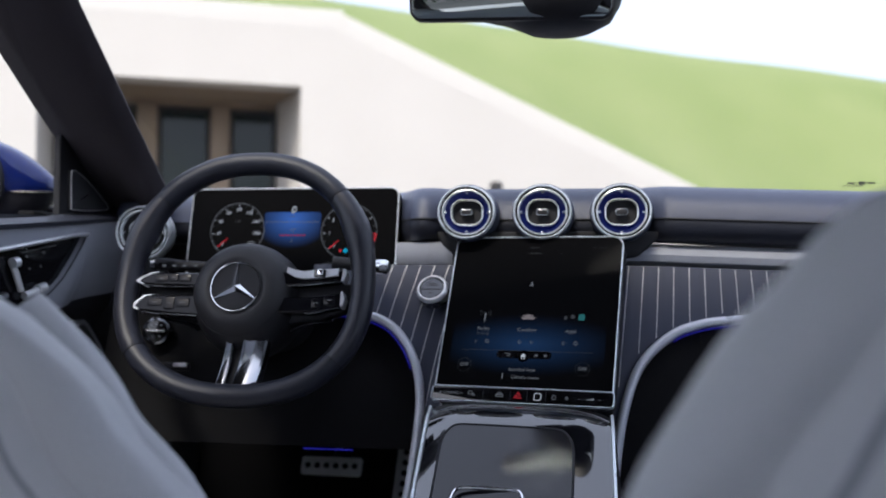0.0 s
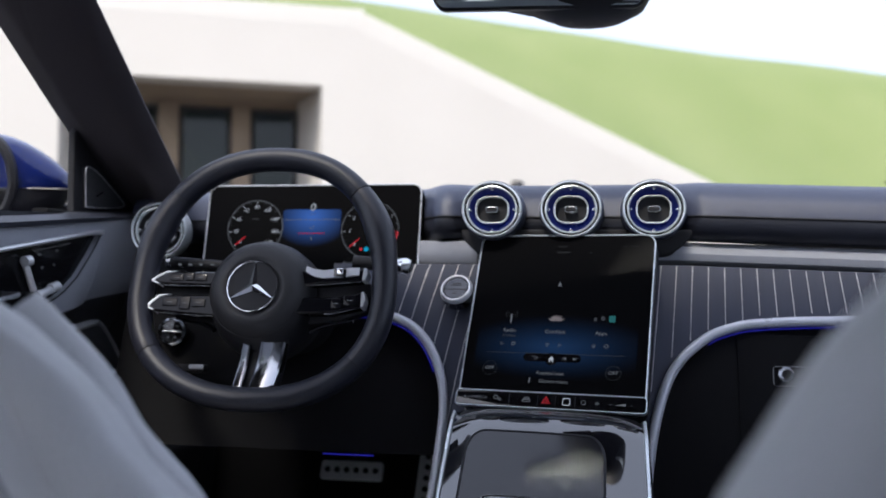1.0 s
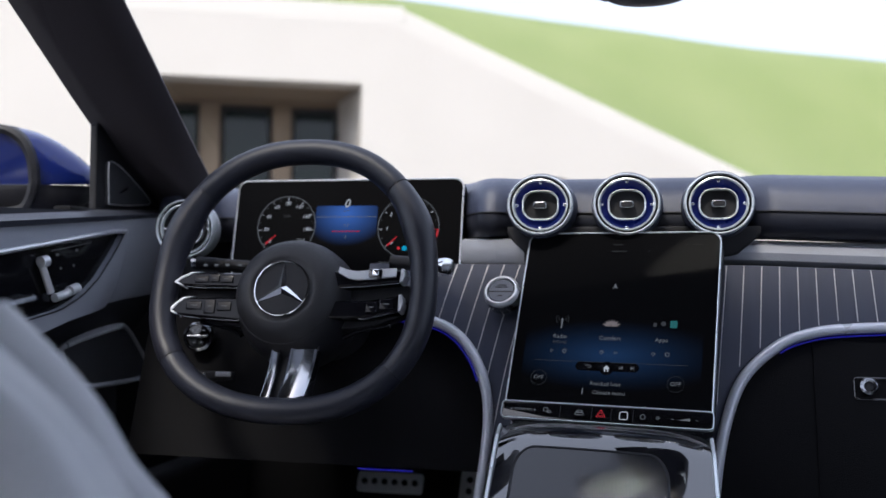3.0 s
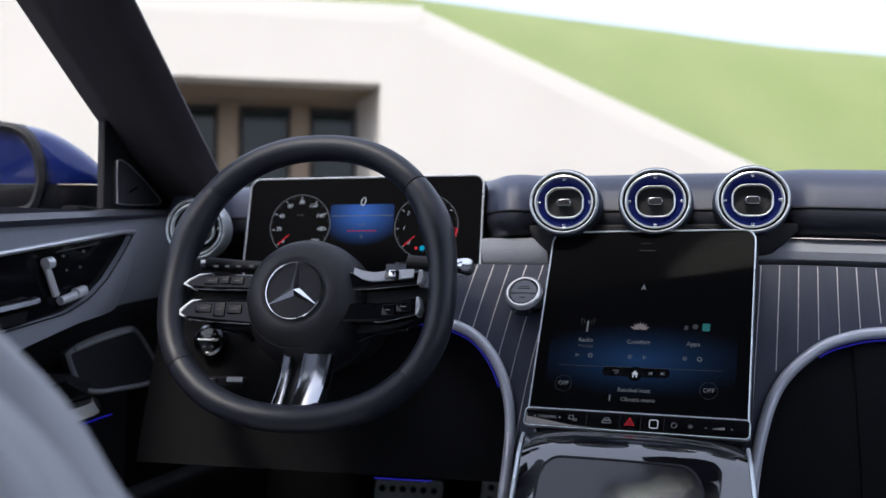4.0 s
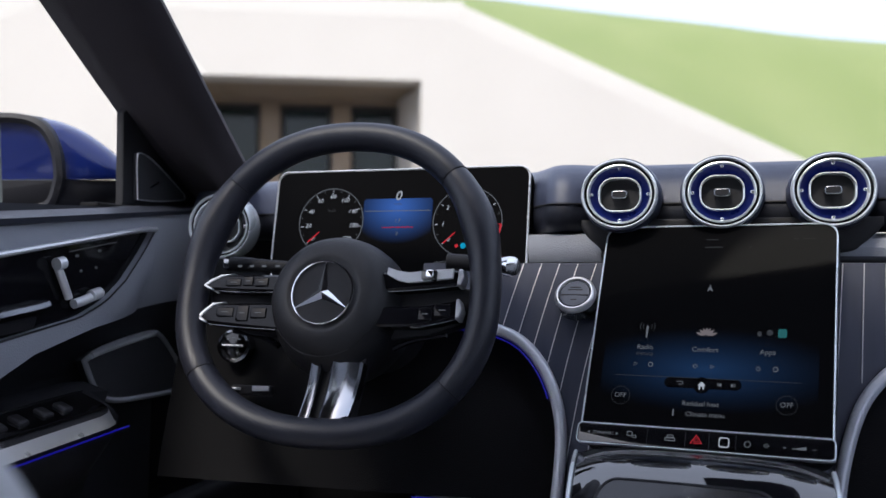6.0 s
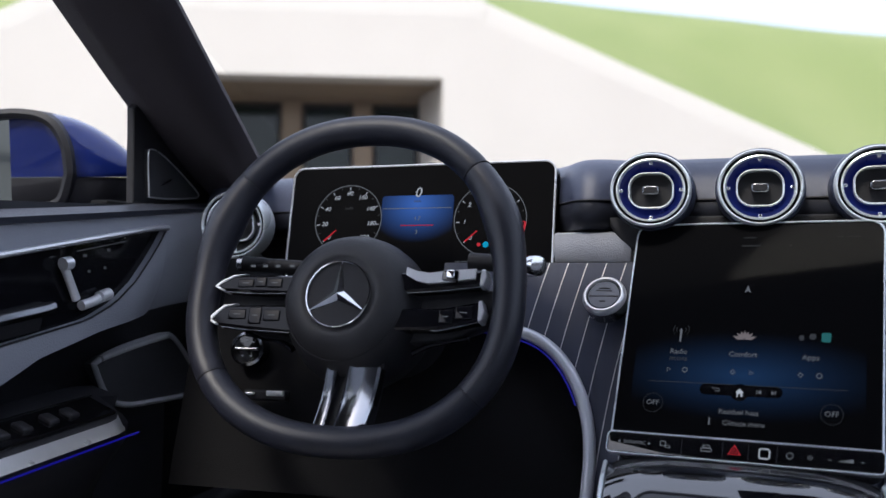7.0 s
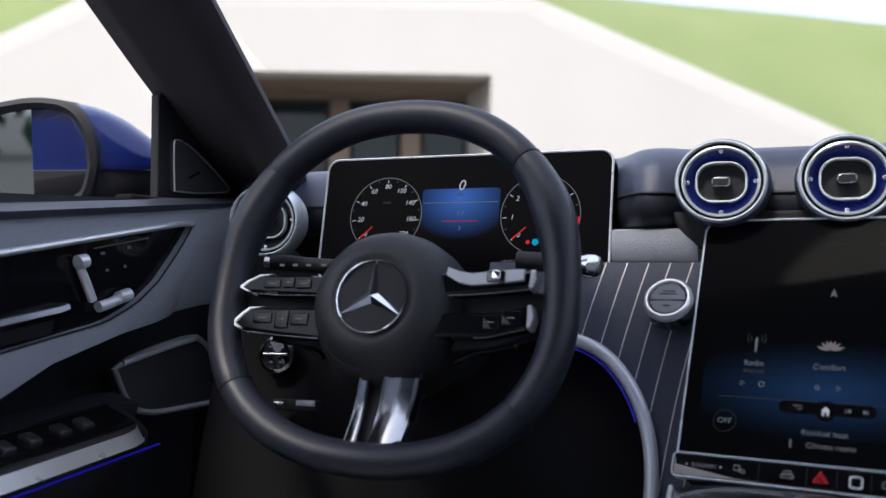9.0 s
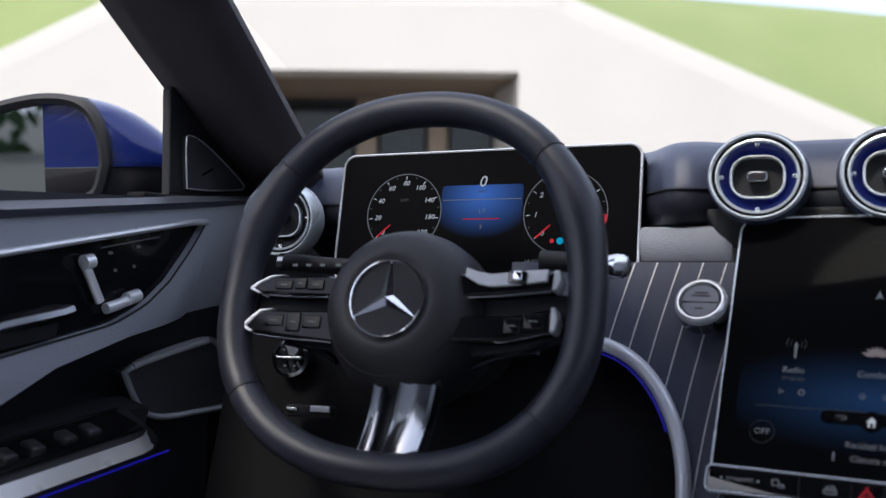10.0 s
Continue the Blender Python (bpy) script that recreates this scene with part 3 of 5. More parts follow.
    part("lock_core", lathe([(0.0052, 0.0), (0.0050, 0.0022), (0.001, 0.0026)], 20), SOFT_BLACK, lid, "dark key slot").matrix_local = pose(0.268, dec_y(0.785) - 0.001, 0.782, 72, 0, 0)
    part("under_cover", slab([[(x, y, z) for x in (-0.63, 0.69)] for y, z in ((1.44, 0.668), (1.75, 0.70), (2.05, 0.70))], 0.02, (0, 0, 1)), CARPET, d)
    part("light_strip", tube([(-0.325 + 0.070 * i / 8, 1.415, 0.6625) for i in range(9)], 0.0012, 6), BLUE_LINE, d, "thin blue footwell light")


def build_vent(m, r, label, group, ring_material):
    v = thing("air_vent", m, label, "air vent", group)
    part("bezel", lathe([(r, -0.03), (r, 0.003), (r * 0.985, 0.0065), (r * 0.955, 0.008), (r * 0.925, 0.007), (r * 0.91, 0.003)], 56, caps=False), BEZEL, v, "turned bright metal bezel")
    part("groove", lathe([(r * 0.915, 0.004), (r * 0.88, 0.001), (r * 0.85, 0.003)], 56, caps=False), DARK_CHROME, v)
    part("inner_bezel", lathe([(r * 0.86, 0.001), (r * 0.845, 0.0045), (r * 0.815, 0.0050), (r * 0.79, 0.003), (r * 0.78, -0.004)], 56, caps=False), BEZEL, v, "second bright metal ring")
    part("blue_ring", lathe([(r * 0.785, -0.002), (r * 0.70, -0.005), (r * 0.60, -0.010), (r * 0.50, -0.014)], 48, caps=False), ring_material, v, "lacquered inner ring")
    for a in (0, 90, 180, 270):
        part("notch", box(r * 0.74 * math.cos(radians(a)), r * 0.74 * math.sin(radians(a)), -0.002, 0.004, 0.004, 0.003, 0.001), CHROME, v)
    part("core_frame", ring(rrect(r * 1.12, r * 0.98, r * 0.40, 8), 0.0017, -0.014, -0.001), BEZEL, v, "bright rounded core frame")
    part("core", prism(rrect(r * 1.05, r * 0.91, r * 0.38, 8), -0.030, -0.012), SOFT_BLACK, v)
    for y in (-0.6, 0.6):
        part("slat", box(0, y * r * 0.45, -0.0135, r * 0.90, 0.0010, 0.003), SOFT_BLACK, v)
    part("slat", box(0, 0, -0.0135, 0.0016, r * 0.85, 0.003), SOFT_BLACK, v)
    k = part("knob", prism(rrect(r * 0.42, r * 0.24, r * 0.09, 5), -0.010, 0.003, 0.002), DARK_CHROME, v, "grey metal slider")
    part("knob_inlay", prism(rrect(r * 0.34, r * 0.16, r * 0.06, 5), 0.003, 0.0036), SOFT_BLACK, k)
    part("back", lathe([(r * 0.78, -0.032), (r * 0.78, -0.03)], 40), PIANO, v)
    return v


def build_start_button():
    m = pose(-0.149, 1.439, 0.882, 55, 0, -8)
    b = thing("start_button", m, "round start button with bright metal ring in the trim", "button")
    r = 0.0222
    part("ring", lathe([(r, 0.0005), (r, 0.003), (r * 0.96, 0.006), (r * 0.88, 0.0075), (r * 0.82, 0.0075), (r * 0.78, 0.005), (r * 0.77, 0.0)], 48, caps=False), SILVER, b, "bright metal ring")
    part("cap", lathe([(r * 0.77, -0.004), (r * 0.76, 0.0045), (r * 0.70, 0.0058), (r * 0.2, 0.0062)], 40), mat("anthracite metal", (0.075, 0.08, 0.095), 0.35, 0.6, col2=(0.06, 0.065, 0.08), scale=80), b, "dark grey metal cap")
    part("collar", lathe([(r * 0.98, -0.014), (r * 0.98, 0.001)], 40), DARK_CHROME, b, "darker metal collar")
    part("groove", box(0, -0.002, 0.0060, r * 1.36, 0.0011, 0.0010), SOFT_BLACK, b)
    for y, w in ((0.0075, 0.012), (0.0045, 0.016), (-0.008, 0.006)):
        part("printed_bar", box(0, y, 0.0063, w, 0.0012, 0.0004), SOFT_BLACK, b)


build_shell()
build_windscreen()
build_dash()
for vx in (-0.105, 0.001, 0.109):
    build_vent(pose(vx, 1.458, 0.9915, 88, 0, 0) @ Matrix.Diagonal((1, 0.93, 1, 1)), 0.0408, "round air vent with bright bezel and blue inner ring", "centre vents", VENT_BLUE)
build_vent(pose(-0.611, 1.505, 0.966, 90, 0, 10), 0.0415, "round air vent beside the driver's door with bright bezel", "side vents", SOFT_BLACK)
build_start_button()


# ---------------------------------------------------------------- instrument cluster
def dial(parent, cx, cy, r, marks, name, red_from=None):
    part("dial_ring", ring(circle(r, 64, cx, cy), 0.0009, 0.0004, 0.0010), GREY_LIT, parent, "thin lit dial ring")
    n = len(marks)
    for i, mk in enumerate(marks):
        a = radians(222 - 264 * i / (n - 1))
        hot = red_from is not None and i >= red_from
        m = Matrix.Translation((cx + (r - 0.0045) * math.cos(a), cy + (r - 0.0045) * math.sin(a), 0.0006)) @ Matrix.Rotation(a, 4, "Z")
        part("tick", box(0, 0, 0, 0.0040, 0.0008, 0.0003), RED_LIT if hot else WHITE_LIT, parent).matrix_local = m
        if mk:
            letters(mk, 0.0076, cx + (r - 0.0125) * math.cos(a), cy + (r - 0.0105) * math.sin(a), 0.0006, RED_LIT if hot else WHITE_LIT, parent, "numeral", 0.2)
        if i < n - 1:
            a2 = radians(222 - 264 * (i + 0.5) / (n - 1))
            m = Matrix.Translation((cx + (r - 0.0035) * math.cos(a2), cy + (r - 0.0035) * math.sin(a2), 0.0006)) @ Matrix.Rotation(a2, 4, "Z")
            part("tick", box(0, 0, 0, 0.0022, 0.0005, 0.0003), GREY_LIT, parent).matrix_local = m
    a = radians(222)
    for k in range(1):
        q = Matrix.Translation((cx, cy, 0.0007)) @ Matrix.Rotation(a, 4, "Z")
        part("needle", prism([(r * 0.45, -0.0005), (r * 0.90, -0.0009), (r * 0.90, 0.0009), (r * 0.45, 0.0005)], 0, 0.0003), RED_LIT, parent, "red needle").matrix_local = q
    if red_from is not None:
        a0, a1 = radians(222 - 264 * red_from / (n - 1)), radians(-42)
        arc = [a0 + (a1 - a0) * i / 12 for i in range(13)]
        part("red_zone", sheet([[(cx + k * math.cos(b), cy + k * math.sin(b), 0.0011) for b in arc] for k in (r - 0.0001, r - 0.0026)]), RED_LIT, parent)


def build_cluster():
    m = pose(-0.375, 1.505, 0.9655, 78, 0, 0)
    c = thing("instrument_cluster", m, "freestanding digital instrument display with two dials and blue centre", "instrument display")
    o = rrect(0.324, 0.140, 0.014, 8)
    part("casing", prism(o, -0.022, -0.001, 0.0), SOFT_BLACK, c)
    part("frame", ring(o, 0.0022, -0.022, 0.0015), SILVER, c, "thin silver frame")
    g = part("glass", prism(rrect(0.3200, 0.1360, 0.0125, 8), -0.006, 0.0), GLASS_BLACK, c)
    e = part("centre_field", prism(rrect(0.088, 0.080, 0.004, 4, 0.0, -0.008), 0.0002, 0.0004), glow_panel("cluster blue", (0.045, 0.13, 0.45), 0.27, 0.062, 0.047, 0.022, 1.2), c, "blue lit centre field")
    part("horizon_bar", box(0, 0.0165, 0.0005, 0.084, 0.0007, 0.0002), GREY_LIT, e)
    part("red_bar", box(0.001, -0.004, 0.0005, 0.040, 0.0010, 0.0002), mat("dim lit red", (0.03, 0, 0), 0.5, spec=0.03, emit=(0.7, 0.02, 0.06), power=0.13), e)
    letters("1.7", 0.0065, 0.001, 0.004, 0.0005, GREY_LIT, e, "numeral")
    letters("3", 0.0065, 0.001, -0.012, 0.0005, GREY_LIT, e, "numeral")
    d1 = part("speedometer", prism(circle(0.0425, 56, -0.0855, 0.004), 0.0002, 0.0004), GLASS_BLACK, c, "lit speedometer dial reading zero")
    dial(d1, -0.0855, 0.004, 0.0425, ["0", "20", "40", "60", "80", "100", "140", "180", "220"], "speed")
    letters("km/h", 0.0048, -0.0855, 0.018, 0.0006, DIM_LIT, d1)
    d2 = part("rev_counter", prism(circle(0.0425, 56, 0.088, 0.0015), 0.0002, 0.0004), GLASS_BLACK, c, "lit rev counter dial with red zone")
    dial(d2, 0.088, 0.0015, 0.0425, ["0", "1", "2", "3", "4", "5", "6", "7"], "revs", 6)
    letters("0", 0.0170, 0.0, 0.0350, 0.0006, WHITE_LIT, c, "numeral", 0.2)
    letters("19.0°C", 0.0062, 0.058, -0.0485, 0.0006, GREY_LIT, c, "lettering")
    letters("km/h", 0.0042, 0.0, 0.0250, 0.0006, DIM_LIT, c, "lettering")
    part("telltale", prism(circle(0.0035, 20, 0.0845, -0.0275), 0.0006, 0.0008), CYAN_LIT, c, "small cyan telltale")
    part("telltale", prism(circle(0.0022, 16, 0.0765, -0.0275), 0.0006, 0.0008), RED_LIT, c)
    part("foot", box(0, -0.066, -0.040, 0.20, 0.02, 0.05, 0.006), SOFT_BLACK, c)


# ---------------------------------------------------------------- central display
def build_display():
    m = pose(-0.012, 1.405, 0.848, 63, 0, -9)
    c = thing("centre_display", m, "large upright touchscreen with silver edge and dark blue menu", "touchscreen")
    o = rrect(0.234, 0.244, 0.0145, 8)
    part("casing", prism(o, -0.030, -0.0005), SOFT_BLACK, c)
    part("frame", ring(o, 0.0015, -0.012, 0.0024), BEZEL, c, "thin bright metal edge")
    part("glass", prism(rrect(0.2318, 0.2418, 0.0135, 8), -0.006, 0.0006), GLASS_BLACK, c)
    g = part("menu_glow", prism(rrect(0.205, 0.150, 0.01, 4, 0.0, -0.030), 0.0008, 0.0010), glow_panel("menu blue", (0.022, 0.070, 0.19), 0.115, 0.135, 0.046, -0.040, 1.6), c, "dark blue lit menu area")
    part("menu_line", box(0, -0.0490, 0.0012, 0.175, 0.0004, 0.0002), DIM_LIT, g)
    Z = 0.0013
    for txt, size, x, y, mt in (("Radio", 0.0082, -0.0615, -0.0183, GREY_LIT), ("FM/DAB", 0.0055, -0.0613, -0.0258, DIM_LIT), ("Comfort", 0.0082, -0.0023, -0.0190, GREY_LIT), ("Apps", 0.0082, 0.0565, -0.0195, GREY_LIT), ("Residual heat", 0.0074, -0.0025, -0.0752, GREY_LIT), ("Climate menu", 0.0074, 0.0025, -0.0857, GREY_LIT), ("OFF", 0.0078, -0.0807, -0.0705, GREY_LIT), ("OFF", 0.0078, 0.0755, -0.0715, GREY_LIT)):
        letters(txt, size * 0.88, x, y, Z, mt, c)
    for x, y in ((-0.0807, -0.0705), (0.0755, -0.0715)):
        part("button_ring", ring(circle(0.0095, 36, x, y), 0.0005, 0.0008, 0.0011), DIM_LIT, c)
    # navigation arrow, radio mast, water lily, tiles
    part("arrow_icon", prism([(-0.0022, 0.0525), (-0.0052, 0.0445), (-0.0022, 0.0465), (0.0008, 0.0445)], Z, Z + 0.0002), GREY_LIT, c)
    part("radio_icon", prism([(-0.0620, -0.008), (-0.0604, -0.008), (-0.0600, 0.004), (-0.0612, 0.006), (-0.0624, 0.004)], Z, Z + 0.0002), GREY_LIT, c)
    for s in (-1, 1):
        for k in (0.0045, 0.0075):
            pts = [(-0.0612 + s * k * math.cos(a), 0.0045 + k * math.sin(a), Z) for a in (-0.6, -0.3, 0, 0.3, 0.6)]
            part("radio_wave", tube(pts, 0.0003, 4), DIM_LIT, c)
    for a, ln in ((20, 0.0115), (45, 0.0105), (68, 0.0095), (90, 0.0095), (112, 0.0095), (135, 0.0105), (160, 0.0115)):
        q = Matrix.Translation((-0.0021, -0.0045, Z)) @ Matrix.Rotation(radians(a), 4, "Z")
        part("petal", prism([(0.001, 0), (ln * 0.55, -0.0017), (ln, 0), (ln * 0.55, 0.0017)], 0, 0.0002), mat("lit petal", (0.02, 0.02, 0.02), 0.5, spec=0.03, emit=(0.7, 0.6, 0.62), power=0.06) if a == 20 else bpy.data.materials["lit petal"], c).matrix_local = q
    part("app_tile", prism(rrect(0.0080, 0.0090, 0.001, 3, 0.0690, 0.0005), Z, Z + 0.0002), TEAL_LIT, c)
    part("app_tile", prism(rrect(0.0060, 0.0060, 0.003, 4, 0.0575, 0.001), Z, Z + 0.0002), DIM_LIT, c)
    part("app_tile", prism(rrect(0.0040, 0.0050, 0.001, 3, 0.0480, -0.0005), Z, Z + 0.0002), DIM_LIT, c)
    for x, s in ((-0.0696, 3), (-0.0541, 24), (-0.0103, 4), (0.0056, 3), (0.0485, 4), (0.0642, 20)):
        part("small_icon", ring(circle(0.0026, s, x, -0.0366), 0.0008, Z, Z + 0.0002), GREY_LIT, c)
    part("dock", prism(rrect(0.073, 0.0105, 0.005, 5, -0.0022, -0.0545), 0.0011, 0.0013), PIANO, c, "dark pill-shaped dock")
    part("home_ring", prism(circle(0.0082, 32, -0.0027, -0.0562), 0.0013, 0.0016), PIANO, c)
    part("home_icon", prism([(-0.0065, -0.0565), (-0.0052, -0.0565), (-0.0052, -0.0605), (-0.0037, -0.0605), (-0.0037, -0.0575), (-0.0017, -0.0575), (-0.0017, -0.0605), (-0.0002, -0.0605), (-0.0002, -0.0565), (0.0011, -0.0565), (-0.0027, -0.0525)], 0.0016, 0.0018), WHITE_LIT, c)
    part("back_icon", tube([(-0.0275, -0.0532, 0.0015), (-0.0215, -0.0532, 0.0015), (-0.0205, -0.0545, 0.0015), (-0.0215, -0.0560, 0.0015), (-0.0245, -0.0560, 0.0015)], 0.0004, 4), GREY_LIT, c)
    for x, s in ((0.0140, -1), (0.0265, 1)):
        part("skip_icon", prism([(x - s * 0.0018, -0.0570) if s > 0 else (x - s * 0.0018, -0.0530), (x + s * 0.0014, -0.0550), (x - s * 0.0018, -0.0530) if s > 0 else (x - s * 0.0018, -0.0570)], Z, Z + 0.0002), GREY_LIT, c)
        part("skip_icon", box(x + s * 0.0018, -0.0550, Z, 0.0006, 0.004, 0.0003), GREY_LIT, c)
    part("thermo_icon", box(-0.0275, -0.0850, Z, 0.0014, 0.0070, 0.0003, 0.0001), GREY_LIT, c)
    for x, w in ((-0.004, 0.012), (0.078, 0.005), (0.090, 0.012)):
        part("status_bar", box(x, 0.1045, Z, w, 0.0013, 0.0002), GHOST_LIT, c)
    for x, w in ((-0.002, 0.018), (0.034, 0.0025)):
        part("status_bar", box(x, 0.0955, Z, w, 0.0018, 0.0002), GHOST_LIT, c)
    # control bar along the bottom
    b = part("control_bar", prism(rrect(0.236, 0.0195, 0.004, 5, 0.0, -0.1120), -0.004, 0.0048, 0.0012), PIANO, c, "black control bar with bright rim")
    part("bar_rim", ring(rrect(0.2376, 0.0211, 0.005, 5, 0.0, -0.1120), 0.0010, -0.002, 0.0054), BEZEL, b, "bright metal rim")
    zb = 0.0050
    letters("DYNAMIC", 0.0046, -0.0922, -0.1116, zb, GREY_LIT, b)
    for x, s in ((-0.1065, -1), (-0.0785, 1)):
        o3 = [(x - s * 0.001, -0.1128), (x + s * 0.0016, -0.1115), (x - s * 0.001, -0.1102)]
        part("arrow_icon", prism(o3 if s > 0 else o3[::-1], zb, zb + 0.0002), GREY_LIT, b)
    part("camera_icon", ring(rrect(0.0055, 0.0050, 0.001, 3, -0.0660, -0.1105), 0.0008, zb, zb + 0.0002), GREY_LIT, b)
    part("camera_icon", ring(rrect(0.0045, 0.0030, 0.001, 3, -0.0615, -0.1130), 0.0007, zb, zb + 0.0002), GREY_LIT, b)
    part("car_icon", ring(rrect(0.0100, 0.0036, 0.0012, 3, -0.0272, -0.1130), 0.0009, zb, zb + 0.0002), GREY_LIT, b)
    part("car_icon", ring(rrect(0.0066, 0.0030, 0.001, 3, -0.0272, -0.1100), 0.0008, zb, zb + 0.0002), GREY_LIT, b)
    tri3 = [(-0.0085, -0.1155), (0.0029, -0.1155), (-0.0028, -0.1065)]
    part("hazard_icon", ring(tri3, 0.0013, zb, zb + 0.0004), RED_LIT, b, "red hazard triangle")
    part("hazard_icon", ring([(-0.0055, -0.1138), (-0.0001, -0.1138), (-0.0028, -0.1096)], 0.0008, zb, zb + 0.0004), RED_LIT, b)
    part("home_key", ring(rrect(0.0098, 0.0098, 0.0025, 5, 0.0225, -0.1124), 0.0011, zb, zb + 0.0003), WHITE_LIT, b)
    part("power_icon", ring(circle(0.0030, 20, 0.0434, -0.1124), 0.0007, zb, zb + 0.0003), GREY_LIT, b)
    part("mute_icon", box(0.0600, -0.1126, zb, 0.0050, 0.0010, 0.0003, m=None), GREY_LIT, b)
    part("mute_icon", prism([(0.0575, -0.1140), (0.0610, -0.1150), (0.0610, -0.1100), (0.0575, -0.1112)], zb, zb + 0.0002), DIM_LIT, b)
    part("volume_icon", prism([(0.0810, -0.1137), (0.0940, -0.1142), (0.0940, -0.1110)], zb, zb + 0.0002), GREY_LIT, b)
    for x in (0.0755, 0.1010):
        part("volume_icon", box(x, -0.1130, zb, 0.0025, 0.0006, 0.0003), GREY_LIT, b)
    for x in (-0.049, -0.013, 0.009, 0.033):
        part("key_gap", box(x, -0.1120, 0.0048, 0.0005, 0.015, 0.0004), SOFT_BLACK, b)


# ---------------------------------------------------------------- centre console
def con_z(y):
    """Height of the console top: a slope that steepens away from the display, easing to level behind."""
    d = max(1.342 - y, -0.01)
    if d < 0.03:
        return 0.737 - 0.20 * d - 5.0 * d * abs(d)
    if d < 0.10:
        return 0.7265 - 0.693 * (d - 0.03)
    if d < 0.17:
        return 0.678 - 0.72 * (d - 0.10)
    return 0.6276 - 0.06 * (1 - math.exp(-(d - 0.17) * 0.72 / 0.06))


def build_console():
    c = thing("centre_console", Matrix.Identity(4), "glossy piano-black centre console with a closed lid", "console")
    rows = []
    ys = [1.345 - 0.745 * (i / 40) ** 1.3 for i in range(41)]
    for y in ys:
        sk = -0.16 * (y - 1.345) * 0.12
        rows.append([(x * 0.114 - 0.022 + sk, y + 0.158 * (-x * 0.12) * 1.0, con_z(y) - 0.007 * abs(x) ** 5 + 0.002 * (1 - x * x)) for x in np.linspace(-1, 1, 21)])
    part("top", slab(rows, 0.03, (0, 0, -1)), LACQUER, c, "piano-black lacquered top")
    for sx in (-1, 1):
        pth = [Vector((r[0 if sx < 0 else -1][0] + sx * 0.002, r[0 if sx < 0 else -1][1], r[0 if sx < 0 else -1][2] + 0.001)) for r in rows]
        part("edge_strip", tube(pth, 0.0021, 8), BEZEL, c, "bright metal edge strip")
        side = [[(p.x + sx * 0.002, p.y, p.z - 0.001) for p in pth], [(p.x + sx * 0.012, p.y, p.z - 0.10) for p in pth], [(p.x + sx * 0.02, p.y, 0.26) for p in pth]]
        part("side_panel", slab(side, 0.008, (-sx, 0, 0)), SOFT_BLACK, c)
    # lid with a rounded front edge and its gap
    def lid_pt(u, v):
        y = 1.297 - v * 0.55
        return (u * 0.080 - 0.031, y + 0.158 * (-u * 0.081), con_z(y) + 0.0030 + 0.0012 * (1 - u * u))
    lidrows = []
    for i in range(41):
        v = (i / 40) ** 2.0
        w = 1.0 - 0.26 * (1 - (1 - max(0, 1 - v / 0.055) ** 2) ** 0.5)
        lidrows.append([lid_pt(u * w, v) for u in np.linspace(-1, 1, 21)])
    lid = part("lid", slab(lidrows, 0.012, (0, 0, -1)), LID_BLACK, c, "closed glossy black lid")
    pth = [lidrows[i][0] for i in range(30, -1, -1)] + lidrows[0][1:-1] + [lidrows[i][-1] for i in range(0, 31)]
    part("lid_gap", tube([(x, y, z - 0.0004) for x, y, z in pth], 0.0016, 6), SOFT_BLACK, lid)
    grip = [(-0.088, 1.192), (-0.083, 1.2085), (-0.072, 1.2125), (-0.045, 1.2125), (-0.018, 1.2115), (-0.008, 1.2075), (-0.003, 1.191)]
    part("lid_handle", tube(smooth_path([(x, y, con_z(y) + 0.0058) for x, y in grip], 4), 0.0024, 8), CHROME, lid, "bright metal grip edge")


# ---------------------------------------------------------------- steering wheel
WHEEL = pose(-0.3869, 1.3385, 0.8787, 73, 0, 0)


def rim_point(a):
    """Centre line of the rim: a rounded square, its lower half flatter than the upper."""
    c, d = math.cos(a), math.sin(a)
    x = 0.1630 * math.copysign(abs(c) ** (2 / 2.25), c)
    y = (0.1825 if d > 0 else 0.1375) * math.copysign(abs(d) ** (2 / 2.25), d)
    return Vector((x, y, 0.004 * math.sin(a)))


def rim_radius(a):
    d = math.degrees(a) % 360
    r = 0.0158
    for c in (24, 156):
        r += 0.0032 * math.exp(-((d - c) / 11) ** 2)
    return r


